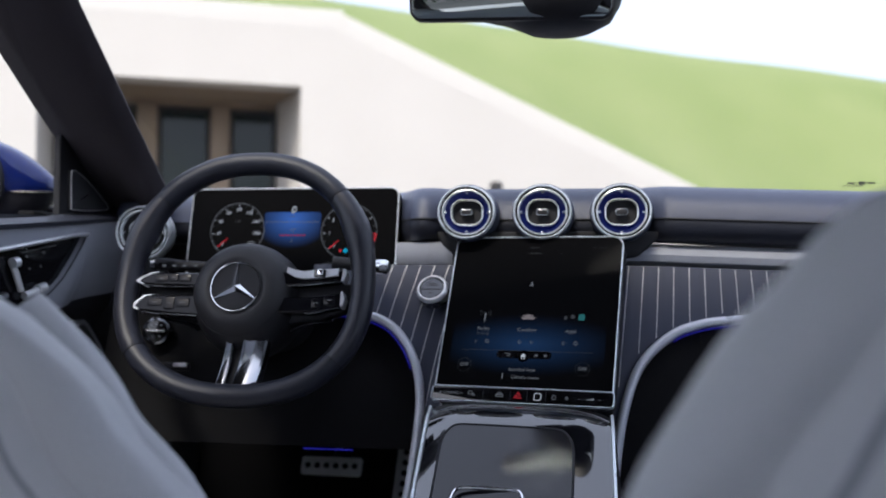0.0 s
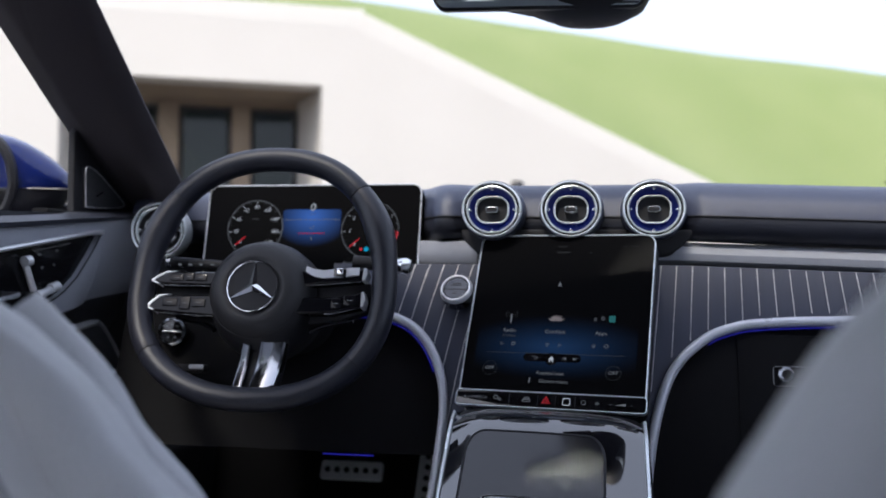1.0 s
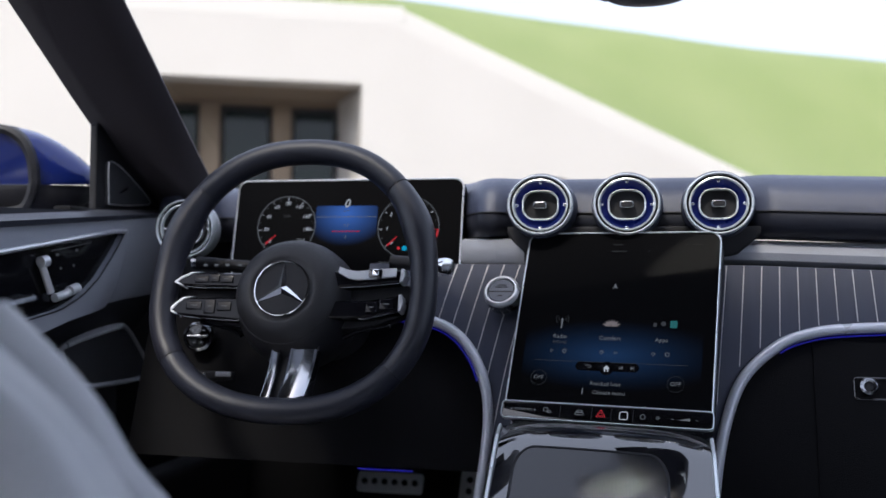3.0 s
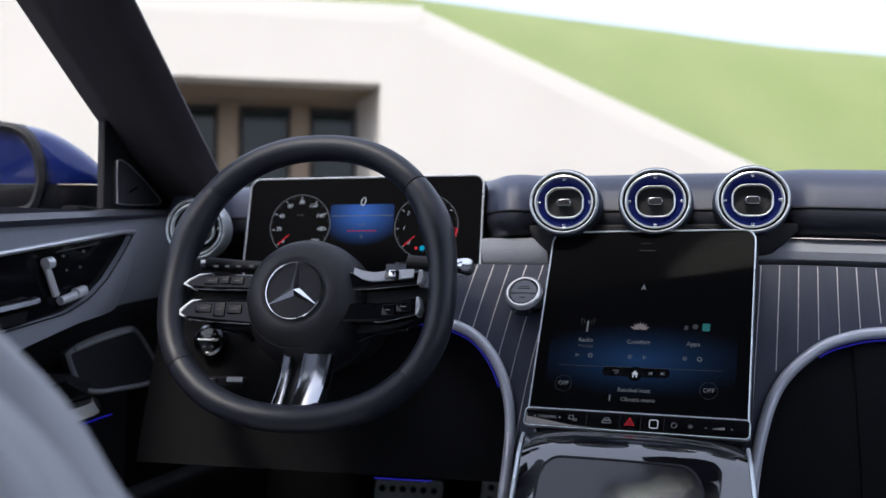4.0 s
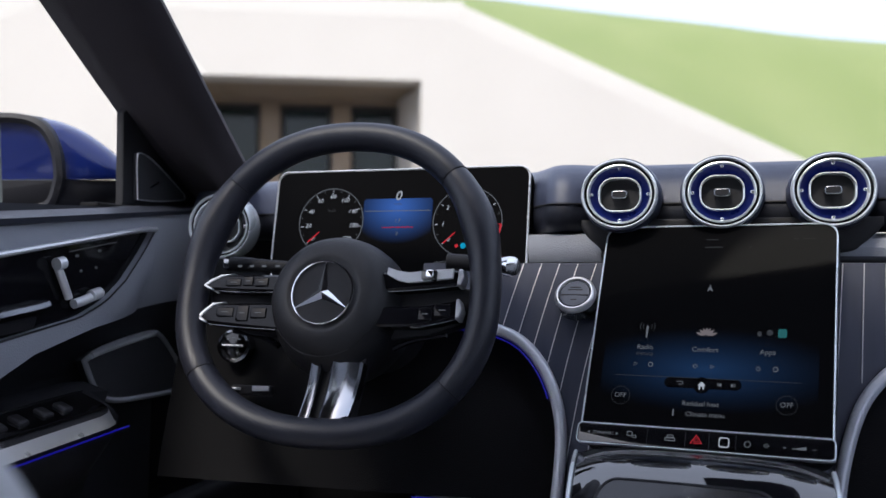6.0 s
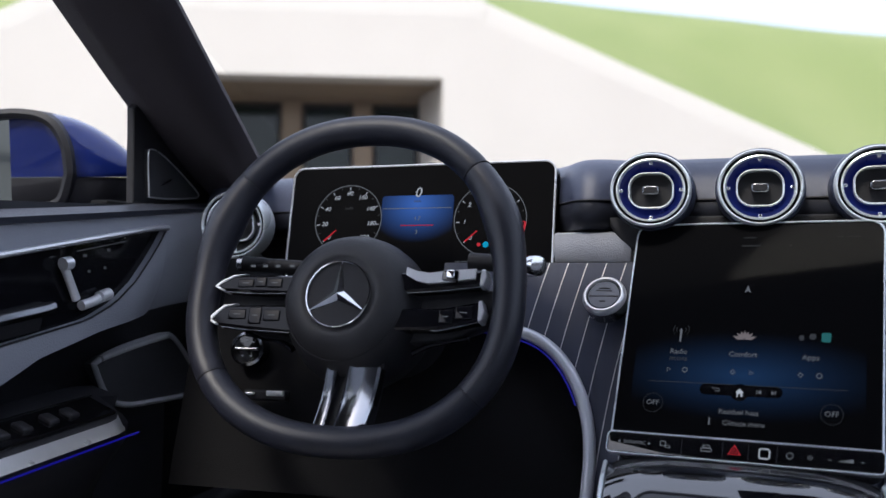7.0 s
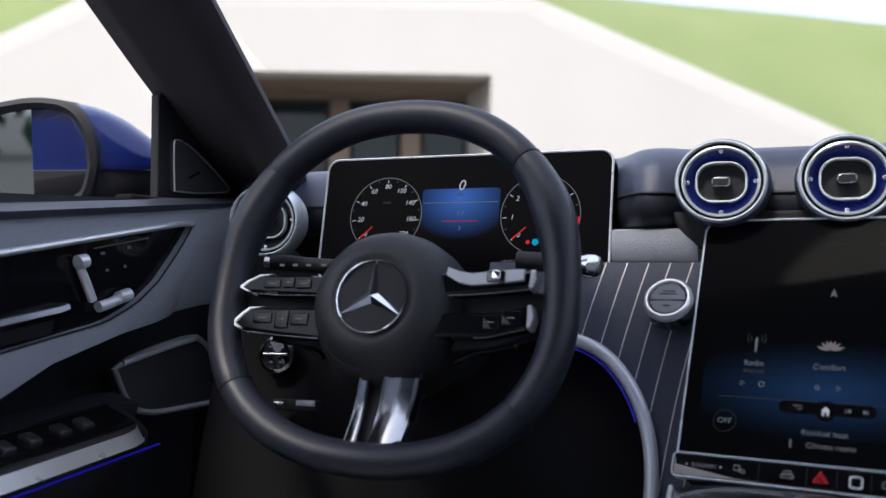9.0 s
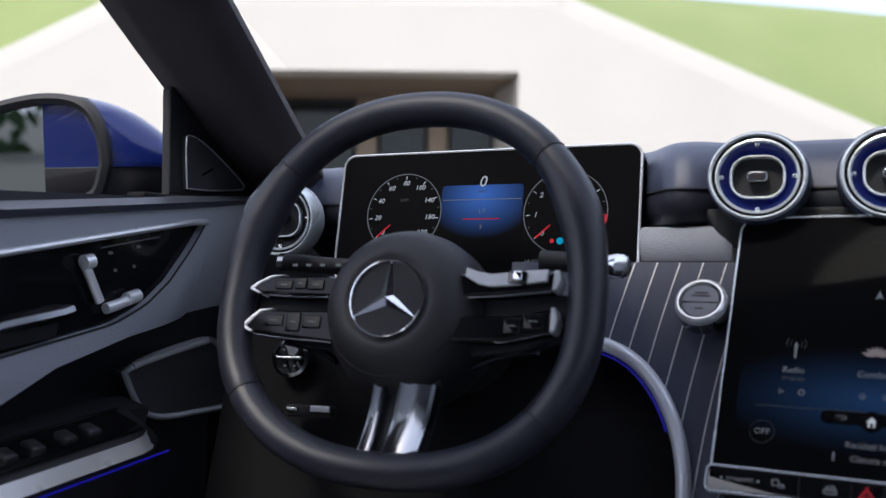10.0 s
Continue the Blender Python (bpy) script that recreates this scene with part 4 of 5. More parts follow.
def build_wheel():
    w = thing("steering_wheel", WHEEL, "black leather flat-bottomed steering wheel with silver spokes and round badge", "steering wheel")
    segs = (("rim_top", 44, 138, BLACK_LEATHER), ("rim_grip", 138, 213, PERFORATED), ("rim_bottom", 213, 322, BLACK_LEATHER), ("rim_grip", 322, 404, PERFORATED))
    for nm, a0, a1, mt in segs:
        rows = []
        n = int((a1 - a0) / 2.2)
        for i in range(n + 1):
            a = radians(a0 + 0.25 + (a1 - a0 - 0.5) * i / n)
            p, q = rim_point(a), rim_point(a + 0.01)
            t = (q - p).normalized()
            out = Vector((t.y, -t.x, 0))
            rr = rim_radius(a) * (0.965 if i in (0, n) else 1.0)
            rows.append([p + (out * math.cos(b) * 0.98 + Vector((0, 0, 1)) * math.sin(b) * 1.12) * rr for b in (2 * math.pi * j / 20 for j in range(20))])
        part(nm, sheet(rows, True, caps=True), mt, w, "perforated leather grip" if nm == "rim_grip" else "smooth black leather rim", smooth=60)
    for a0 in (44, 138, 213, 322):
        a = radians(a0)
        p, q = rim_point(a), rim_point(a + 0.01)
        t = (q - p).normalized()
        out = Vector((t.y, -t.x, 0))
        rr = rim_radius(a) * 0.985
        rg = [p + (out * math.cos(b) * 0.98 + Vector((0, 0, 1)) * math.sin(b) * 1.12) * rr for b in (2 * math.pi * j / 20 for j in range(20))]
        part("rim_seam", tube(rg, 0.0007, 5, closed=True), SOFT_BLACK, w)
    # hub: soft dome with a flat round face for the badge
    prof = [(0.062, -0.085), (0.0715, -0.060), (0.0735, -0.038), (0.0725, -0.018), (0.0690, -0.002), (0.0640, 0.010), (0.0570, 0.0190), (0.0490, 0.0240), (0.0420, 0.0262), (0.0380, 0.0262), (0.0362, 0.0245)]
    bm = lathe(prof, 72, 1.0, 1.0)
    for v in bm.verts:
        k = min(max((0.016 - v.co.z) / 0.03, 0), 1)
        v.co.y = v.co.y * (1 + (0.10 if v.co.y < 0 else -0.01) * k)
    hub = part("hub", bm, HUB_SKIN, w, "matt black domed airbag cover", smooth=60)
    part("hub_seam", tube([(0.0610 * math.cos(a), 0.0635 * math.sin(a), 0.0150) for a in np.linspace(radians(200), radians(340), 30)], 0.0006, 5), SOFT_BLACK, hub)
    zb = 0.0250
    badge = part("badge", lathe([(0.0336, zb - 0.002), (0.0336, zb + 0.0005), (0.010, zb + 0.0008)], 56), SOFT_BLACK, w, "round badge in a bright ring")
    part("badge_ring", lathe([(0.0340, zb - 0.001), (0.0340, zb + 0.002), (0.0334, zb + 0.0032), (0.0324, zb + 0.0034), (0.0317, zb + 0.0025), (0.0314, zb)], 64, caps=False), CHROME, badge, "bright chrome ring")
    for a in (90, 210, 330):
        q = Matrix.Rotation(radians(a), 4, "Z") @ Matrix.Translation((0, 0, zb + 0.0006))
        bm = bmesh.new()
        v = [bm.verts.new(p) for p in ((0, 0, 0.0044), (0.0032, 0.0055, 0.0), (0.0322, 0.0004, 0.0008), (0.0322, -0.0004, 0.0008), (0.0032, -0.0055, 0.0))]
        ridge = bm.verts.new((0.0322, 0, 0.0016))
        for f in ((v[0], ridge, v[2], v[1]), (v[0], v[4], v[3], ridge), (v[1], v[2], v[3], v[4])):
            bm.faces.new(f)
        bm.faces.new((v[2], ridge, v[3]))
        part("badge_spoke", bm, CHROME, badge, "bright chrome ray", smooth=5).matrix_local = q
    # side spokes: two gloss black blades a side, with raised key plates and bright outer ends
    def blade(o, tip, z0, z1, keys, edge, tip_mat):
        def lift(x):
            return z0 + (z1 - z0) * min(max((abs(x) - 0.055) / 0.085, 0), 1)
        def shape(outline, dz, th, bev):
            rows = [[(x, y, lift(x) - th) for x, y in outline], [(x, y, lift(x) + dz - bev) for x, y in outline], [(x, y, lift(x) + dz) for x, y in inset(outline, bev)]]
            return sheet(rows, True, caps=True)
        sp = part("spoke", shape(o, 0.0, 0.018, 0.0025), SPOKE_BLACK, w, "gloss black spoke with control keys", smooth=30)
        part("spoke_tip", shape(tip, 0.0014, 0.016, 0.0010), tip_mat, sp, "bright silver spoke tip", smooth=30)
        part("spoke_edge", tube(smooth_path([(x, y, lift(x) - 0.0035) for x, y in edge], 4), 0.0008, 6), DARK_CHROME, sp, "thin bright lower edge")
        for kx, ky, kw, kh, mt in keys:
            kp = part("key", box(0, 0, 0, kw, kh, 0.0026, 0.0009), mt, sp)
            kp.matrix_local = Matrix.Translation((kx, ky, lift(kx) + 0.0004))
            part("key_mark", box(0, 0, 0.0014, kw * 0.42, 0.0008, 0.0003), GREY_LIT, kp)
    blade([(-0.045, 0.0225), (-0.085, 0.0240), (-0.1275, 0.0245), (-0.141, 0.0190), (-0.149, 0.0130), (-0.136, 0.0085), (-0.100, 0.0060), (-0.045, 0.0045)],
          [(-0.112, 0.0252), (-0.1285, 0.0250), (-0.142, 0.0194), (-0.1505, 0.0128), (-0.1400, 0.0084), (-0.137, 0.0092), (-0.1450, 0.0132), (-0.1385, 0.0180), (-0.1275, 0.0222)],
          0.013, 0.005, [(-0.112, 0.0155, 0.018, 0.008, SPOKE_BLACK), (-0.094, 0.0165, 0.012, 0.010, SPOKE_BLACK), (-0.0775, 0.0150, 0.016, 0.009, SPOKE_BLACK)],
          [(-0.148, 0.0122), (-0.136, 0.0082), (-0.100, 0.0058), (-0.055, 0.0045)], BRIGHT)
    blade([(-0.045, -0.0085), (-0.085, -0.0070), (-0.1335, -0.0070), (-0.143, -0.0140), (-0.1515, -0.0225), (-0.138, -0.0280), (-0.100, -0.0320), (-0.045, -0.0360)],
          [(-0.118, -0.0062), (-0.1345, -0.0064), (-0.144, -0.0136), (-0.1530, -0.0226), (-0.1420, -0.0274), (-0.139, -0.0264), (-0.1465, -0.0218), (-0.1390, -0.0140), (-0.1320, -0.0092)],
          0.013, 0.005, [(-0.117, -0.0170, 0.020, 0.010, SPOKE_BLACK), (-0.0955, -0.0185, 0.014, 0.017, SPOKE_BLACK), (-0.0760, -0.0185, 0.018, 0.011, SPOKE_BLACK)],
          [(-0.150, -0.0232), (-0.138, -0.0284), (-0.100, -0.0324), (-0.055, -0.0356)], BRIGHT)
    blade([(0.045, 0.0050), (0.096, 0.0100), (0.1370, 0.0155), (0.1405, 0.0240), (0.1385, 0.0305), (0.130, 0.0300), (0.085, 0.0215), (0.072, 0.0250), (0.045, 0.0280)],
          [(0.1345, 0.0148), (0.1385, 0.0152), (0.1415, 0.0240), (0.1395, 0.0310), (0.1355, 0.0308)],
          0.013, 0.005, [], [(0.062, 0.0066), (0.096, 0.0098), (0.135, 0.0152)], BRIGHT)
    blade([(0.045, -0.0310), (0.0995, -0.0285), (0.1375, -0.0190), (0.1400, -0.0095), (0.1370, -0.0005), (0.100, -0.0080), (0.045, -0.0100)],
          [(0.1355, -0.0200), (0.1388, -0.0192), (0.1412, -0.0095), (0.1380, 0.0004), (0.1350, -0.0002)],
          0.013, 0.005, [(0.105, -0.0165, 0.014, 0.013, SPOKE_BLACK), (0.122, -0.0120, 0.017, 0.013, SPOKE_BLACK)],
          [(0.090, -0.0288), (0.0995, -0.0285), (0.136, -0.0192)], BRIGHT)
    # bright inlay over the upper blade, with its roller
    inl = part("spoke_inlay", slab([[(x, lo, 0.0140 - 0.09 * (x - 0.06)), (x, hi, 0.0128 - 0.09 * (x - 0.06))] for x, lo, hi in ((0.064, 0.0225, 0.0300), (0.075, 0.0165, 0.0265), (0.086, 0.0145, 0.0250), (0.105, 0.0165, 0.0278), (0.131, 0.0205, 0.0304))], 0.004, (0, 0, 1)), BRIGHT, w, "bright satin silver upper inlay", smooth=50)
    part("roller_mount", prism(rrect(0.016, 0.0105, 0.002, 4, 0.1075, 0.0225), 0.0110, 0.0152, 0.001), PIANO, inl)
    part("roller", prism(rrect(0.0080, 0.0085, 0.002, 4, 0.1085, 0.0230), 0.0150, 0.0185, 0.0015), CHROME, inl, "bright roller")
    for sx in (-1, 1):
        o = [(sx * x, y) for x, y in ((0.04, -0.040), (0.10, -0.034), (0.150, -0.016), (0.150, 0.016), (0.10, 0.022), (0.04, 0.026))]
        part("spoke_backing", prism(o if sx > 0 else o[::-1], -0.030, -0.014, 0.004), SOFT_BLACK, w)
    # shift paddles behind the spokes
    for sx in (-1, 1):
        part("shift_paddle", tube(smooth_path([(sx * 0.064, -0.046, -0.022), (sx * 0.085, -0.036, -0.024), (sx * 0.120, -0.030, -0.022)], 5), 0.0030, 8), SPOKE_BLACK, w, "dark shift paddle")
    # lower double spoke
    def bar(x0t, x1t, x0b, x1b, y0b, y1b, tilt):
        rows = []
        for k in np.linspace(0, 1, 9):
            a, b = x0t + (x0b - x0t) * k, x1t + (x1b - x1t) * k
            ya, yb = -0.066 + (y0b + 0.066) * k, -0.066 + (y1b + 0.066) * k
            z = 0.006 - 0.003 * k - 0.004 * math.sin(math.pi * k)
            def at(f, dz):
                return (a + (b - a) * f, ya + (yb - ya) * f, z + dz)
            rows.append([at(0, -0.016), at(0, -0.002 - tilt), at(0.08, -tilt), at(0.3, -0.0030), at(0.65, -0.0030), at(0.92, tilt), at(1, -0.002 + tilt), at(1, -0.016)])
        return sheet(rows, True, caps=True)
    part("lower_spoke", bar(-0.0125, 0.0005, -0.0215, -0.0085, -0.1235, -0.1285, 0.001), SPOKE_METAL, w, "polished metal lower spoke")
    part("lower_spoke", bar(0.0100, 0.0435, 0.0000, 0.0325, -0.1285, -0.1190, -0.001), SPOKE_METAL, w, "polished metal lower spoke")
    part("lower_web", prism([(-0.020, -0.128), (0.032, -0.128), (0.043, -0.058), (-0.012, -0.058)], -0.020, -0.006, 0.002), SOFT_BLACK, w)
    part("column_cover", lathe([(0.060, -0.20), (0.060, -0.06), (0.050, -0.04)], 32, 1.0, 0.85), SOFT_BLACK, w)


def build_stalks():
    s = thing("indicator_stalk", pose(-0.470, 1.405, 0.912, 90, 0, 0), "black control stalk with printed symbols behind the wheel", "stalk")
    part("lever", tube(smooth_path([(0.06, -0.004, 0.0), (0.0, 0.0, 0.0), (-0.045, 0.003, 0.0), (-0.072, 0.005, 0.0)], 6), [0.008] * 6 + [0.0085] * 6 + [0.009] * 6 + [0.008], 16, squash=0.85), SOFT_BLACK, s)
    part("lever_end", lathe([(0.0085, 0.0), (0.0085, 0.006), (0.006, 0.0085)], 20), DARK_CHROME, s, "dark metal lever end").matrix_local = pose(-0.070, 0.005, 0, 0, -90, 0)
    for x in (-0.055, -0.04, -0.025, -0.008):
        part("printed_mark", box(x, 0.002, 0.0086, 0.005, 0.0025, 0.0006), GREY_LIT, s)
    g = thing("gear_stalk", pose(-0.236, 1.420, 0.915, 90, 0, 0), "short gear selector stalk with bright end cap", "stalk")
    part("lever", tube([(-0.05, 0.004, 0), (-0.02, 0.002, 0), (0.0, 0.0, 0.0), (0.014, -0.001, 0.002)], [0.009, 0.009, 0.0095, 0.0095], 16), SOFT_BLACK, g)
    part("lever_sleeve", lathe([(0.0103, 0.0), (0.0103, 0.014)], 24), DARK_CHROME, g, "grey metal sleeve").matrix_local = pose(-0.004, 0, 0, 0, 90, 0)
    part("end_cap", lathe([(0.0108, -0.008), (0.0112, 0.006), (0.0100, 0.0088), (0.007, 0.0092)], 24), CHROME, g, "bright metal end cap").matrix_local = pose(0.018, -0.001, 0.003, 0, 50, 0)
    k = thing("light_switch", pose(-0.559, 1.452, 0.818, 82, 0, 10), "round light switch with ridged metal collar", "switch")
    part("collar", lathe([(0.0205, -0.01), (0.0205, 0.008), (0.0195, 0.012), (0.0165, 0.014), (0.0155, 0.012)], 40, caps=False), DARK_CHROME, k, "grey metal collar")
    part("face", lathe([(0.0158, 0.0), (0.0158, 0.011), (0.004, 0.0118)], 32), PIANO, k)
    part("grip_bar", box(0, 0, 0.0135, 0.028, 0.0040, 0.006, 0.0015), DARK_CHROME, k)
    for x, y in ((-0.007, 0.008), (0.0, 0.010), (0.007, 0.008), (-0.005, -0.008), (0.005, -0.008)):
        part("printed_mark", box(x, y, 0.0121, 0.0028, 0.0012, 0.0004), GREY_LIT, k)
    h = thing("hood_release", pose(-0.525, 1.430, 0.769, 80, 0, 8), "small black release lever with bright edge under the dash", "lever")
    part("lever", box(0, 0, 0.004, 0.050, 0.012, 0.012, 0.003), SOFT_BLACK, h)
    part("lever_edge", box(0.013, 0.002, 0.012, 0.020, 0.006, 0.003, 0.001), BRIGHT, h, "bright edge")
    part("lever_edge", box(-0.016, 0.001, 0.012, 0.012, 0.004, 0.003, 0.001), DARK_CHROME, h)


# ---------------------------------------------------------------- pedals
def build_pedals():
    b = thing("brake_pedal", pose(-0.393, 1.800, 0.562, 62, 0, 0), "steel brake pedal with black rubber studs", "pedal")
    part("plate", prism(rrect(0.112, 0.034, 0.006, 5), -0.006, 0.0, 0.002), STEEL, b)
    for i in range(6):
        for j in range(1):
            part("stud", lathe([(0.0052, 0.0), (0.0050, 0.003), (0.003, 0.0038)], 12), SOFT_BLACK, b).matrix_local = Matrix.Translation((-0.043 + 0.0172 * i, 0.0 + 0.016 * j, 0))
    part("arm", tube([(0.0, 0.0, -0.006), (0.0, 0.05, -0.06), (0.0, 0.20, -0.12)], 0.010, 8), SOFT_BLACK, b)
    a = thing("accelerator_pedal", pose(-0.262, 1.800, 0.535, 66, 0, -6), "tall narrow steel accelerator pedal with black studs", "pedal")
    part("plate", prism(rrect(0.034, 0.140, 0.008, 5), -0.006, 0.0, 0.002), STEEL, a)
    for i in range(7):
        part("stud", lathe([(0.0052, 0.0), (0.0050, 0.003), (0.003, 0.0038)], 12), SOFT_BLACK, a).matrix_local = Matrix.Translation((0.0, -0.056 + 0.0187 * i, 0))
    part("arm", tube([(0.0, 0.0, -0.006), (0.0, 0.05, -0.05), (0.0, 0.16, -0.10)], 0.008, 8), SOFT_BLACK, a)


# ---------------------------------------------------------------- driver's door
def door_x(y, z):
    """Inner surface of the door: upright above, easing outwards below the trim."""
    return -0.690 - 0.05 * min(max((0.86 - z) / 0.08, 0), 1) - 0.03 * max(0.70 - z, 0)


PAD_TOP = [(0.40, 0.800), (1.00, 0.892), (1.197, 0.921), (1.35, 0.944), (1.45, 0.9590), (1.478, 0.9605)]
PAD_LOW = [(0.40, 0.775), (1.00, 0.808), (1.199, 0.835), (1.333, 0.856), (1.38, 0.873), (1.417, 0.897), (1.455, 0.933), (1.478, 0.9600)]
GREY_LOW = [(0.40, 0.70), (1.00, 0.735), (1.20, 0.793), (1.262, 0.820), (1.36, 0.843), (1.518, 0.866), (1.60, 0.874)]
GREY_TOP = [(0.40, 0.915), (1.188, 0.950), (1.547, 0.985), (1.60, 0.990)]


def band(ys, low, top, xf, thick, n=10):
    rows = []
    for i in range(n + 1):
        rows.append([(xf(y, lerp(y, low) + (lerp(y, top) - lerp(y, low)) * i / n), y, lerp(y, low) + (lerp(y, top) - lerp(y, low)) * i / n) for y in ys])
    return slab(rows, thick, (-1, 0, 0))


def build_door():
    d = thing("driver_door", Matrix.Identity(4), "closed car door with grey trim, gloss black panel and silver controls", "car door")
    ys = [0.20 + 1.40 * i / 80 for i in range(81)]
    part("carrier", band(ys, [(0.2, 0.28), (1.6, 0.30)], [(0.2, 0.93), (1.6, 0.995)], lambda y, z: door_x(y, z) - 0.022 - 0.012 * min(max((0.86 - z) / 0.08, 0), 1) + 0.0, 0.03, 30), DOOR_SKIN, d, "dark lower door lining")
    # belt ledge
    rows = []
    for y in ys:
        zt = lerp(y, [(0.2, 0.925), (1.196, 0.966), (1.573, 0.999), (1.6, 1.001)])
        zl = lerp(y, GREY_TOP)
        rows.append([(-0.765, y, zt - 0.004), (-0.740, y, zt + 0.001), (-0.705, y, zt), (-0.686, y, zt - 0.006), (-0.679, y, (zt + zl) / 2), (-0.683, y, zl + 0.001), (-0.70, y, zl - 0.002), (-0.765, y, zl - 0.002)])
    part("belt_ledge", sheet(rows, True, caps=True), BELT_SKIN, d, "dark leather belt ledge")
    # grey trim above and below the black panel, meeting at its tip
    ya = [0.40 + (1.478 - 0.40) * i / 70 for i in range(71)]
    part("grey_trim", band(ya, [(y, z + 0.0005) for y, z in PAD_TOP], GREY_TOP, lambda y, z: -0.690, 0.014, 6), GREY_LEATHER, d, "grey leather door trim")
    part("grey_trim", band(ya, GREY_LOW, PAD_LOW, lambda y, z: -0.690 - 0.012 * max((lerp(y, PAD_LOW) - 0.012 - z) / 0.06, 0) ** 2, 0.014, 10), GREY_LEATHER, d, "grey leather door trim")
    yb = [1.478 + 0.105 * i / 10 for i in range(11)]
    part("grey_trim", band(yb, GREY_LOW, GREY_TOP, lambda y, z: -0.690 + 0.006 * max((y - 1.50) / 0.08, 0) - 0.012 * max((0.948 - z) / 0.06, 0) ** 2, 0.014, 10), GREY_LEATHER, d, "grey leather door trim")
    pn = part("black_panel", band(ya, PAD_LOW, PAD_TOP, lambda y, z: -0.699, 0.010, 8), SPOKE_BLACK, d, "gloss black inset panel")
    part("chrome_strip", tube([(-0.688, y, lerp(y, PAD_TOP) + 0.001) for y in ya], 0.0034, 8), SILVER, d, "bright metal strip")
    part("panel_edge", tube([(-0.690, y, lerp(y, PAD_LOW) - 0.0005) for y in ya], 0.0012, 6), SOFT_BLACK, d)
    # seat adjusters in the shape of a small seat
    def bar(pts, r, lab="satin silver seat adjuster"):
        part("seat_switch", tube(smooth_path(pts, 4), r * 0.95, 12), BRIGHT, pn, lab)
    bar([(-0.693, 1.297, 0.916), (-0.692, 1.303, 0.903), (-0.693, 1.318, 0.878)], 0.0048)
    bar([(-0.690, 1.293, 0.915), (-0.689, 1.303, 0.917)], 0.0075, "satin silver headrest switch")
    bar([(-0.693, 1.326, 0.871), (-0.692, 1.342, 0.8745), (-0.692, 1.356, 0.8785)], 0.0058)
    bar([(-0.690, 1.352, 0.8795), (-0.690, 1.368, 0.883)], 0.0072)
    for y, z, w in ((1.338, 0.925, 0.006), (1.378, 0.932, 0.006), (1.345, 0.908, 0.004), (1.372, 0.912, 0.004)):
        part("printed_mark", box(0, 0, 0, 0.0008, w, 0.003), DIM_LIT, pn).matrix_local = Matrix.Translation((-0.6985, y, z))
    part("key_line", tube([(-0.6985, 1.325 + 0.085 * i / 5, 0.9295 + 0.0135 * i / 5) for i in range(6)], 0.0006, 5), DIM_LIT, pn)
    # release handle
    rows = [[(-0.698, y, z - 0.004), (-0.686, y, z - 0.004), (-0.682, y, z + 0.002), (-0.684, y, z + 0.007), (-0.690, y, z + 0.0085), (-0.698, y, z + 0.007)] for y, z in ((1.08, 0.838), (1.198, 0.858), (1.262, 0.866), (1.276, 0.869))]
    part("release_handle", sheet(rows, True, caps=True), DARK_CHROME, pn, "grey metal door release")
    rows = [[(-0.698, y, z - 0.018), (-0.692, y, z - 0.018), (-0.688, y, z - 0.005), (-0.698, y, z - 0.003)] for y, z in ((1.08, 0.838), (1.198, 0.858), (1.262, 0.866))]
    part("handle_cup", sheet(rows, True, caps=True), SOFT_BLACK, pn)
    # loudspeaker in the lower lining
    sx = -0.742
    o = smooth_path([(1.405, 0.800, 0), (1.440, 0.812, 0), (1.50, 0.822, 0), (1.552, 0.826, 0), (1.590, 0.800, 0), (1.632, 0.750, 0), (1.60, 0.742, 0), (1.53, 0.742, 0), (1.465, 0.745, 0), (1.430, 0.760, 0), (1.405, 0.800, 0)], 5)[:-1]
    o2 = [(p.x, p.y) for p in o][::-1]
    mm = Matrix(((0, 0, 1, sx), (1, 0, 0, 0), (0, 1, 0, 0), (0, 0, 0, 1)))
    mesh_mat = mat("speaker mesh", (0.060, 0.062, 0.070), 0.35, 0.4, col2=(0.085, 0.088, 0.096), scale=60, bump=1.0, bscale=900)
    sp = part("loudspeaker", prism(o2[::-1], -0.01, 0.004, 0.002), mesh_mat, d, "dark perforated metal loudspeaker cover")
    sp.matrix_local = mm
    part("loudspeaker_rim", tube([(p[0], p[1], 0.004) for p in o2], 0.0036, 8, closed=True), mat("grey metal rim", (0.55, 0.56, 0.60), 0.30, 0.4, col2=(0.48, 0.49, 0.52), scale=50), sp, "dark metal rim")
    # Highlight along the rim's top edge, built in as a bright bar.
    part("loudspeaker_glint", tube([(y, 0.7995 + 0.195 * (y - 1.405) - 0.35 * (y - 1.405) ** 2 + 0.004, 0.007) for y in np.linspace(1.415, 1.545, 12)], 0.0040, 8), BRIGHT, sp, "glint on the upper rim, built as a bright bar")
    # armrest with window switches
    rows = []
    for y in [0.60 + 0.80 * i / 24 for i in range(25)]:
        e = max((y - 1.33) / 0.07, 0)
        z = lerp(y, [(0.6, 0.715), (1.164, 0.732), (1.36, 0.745), (1.40, 0.742)])
        x1 = -0.648 - 0.05 * e ** 2
        rows.append([(-0.735, y, z + 0.034), (-0.70, y, z + 0.024), (x1 - 0.008, y, z + 0.006), (x1, y, z - 0.002), (x1 - 0.004, y, z - 0.022), (x1 - 0.04, y, z - 0.07), (-0.735, y, z - 0.10)])
    arm = part("armrest", sheet(rows, True, caps=True), SOFT_BLACK, d, "black padded armrest", smooth=50)
    yy = np.linspace(0.9, 1.362, 24)
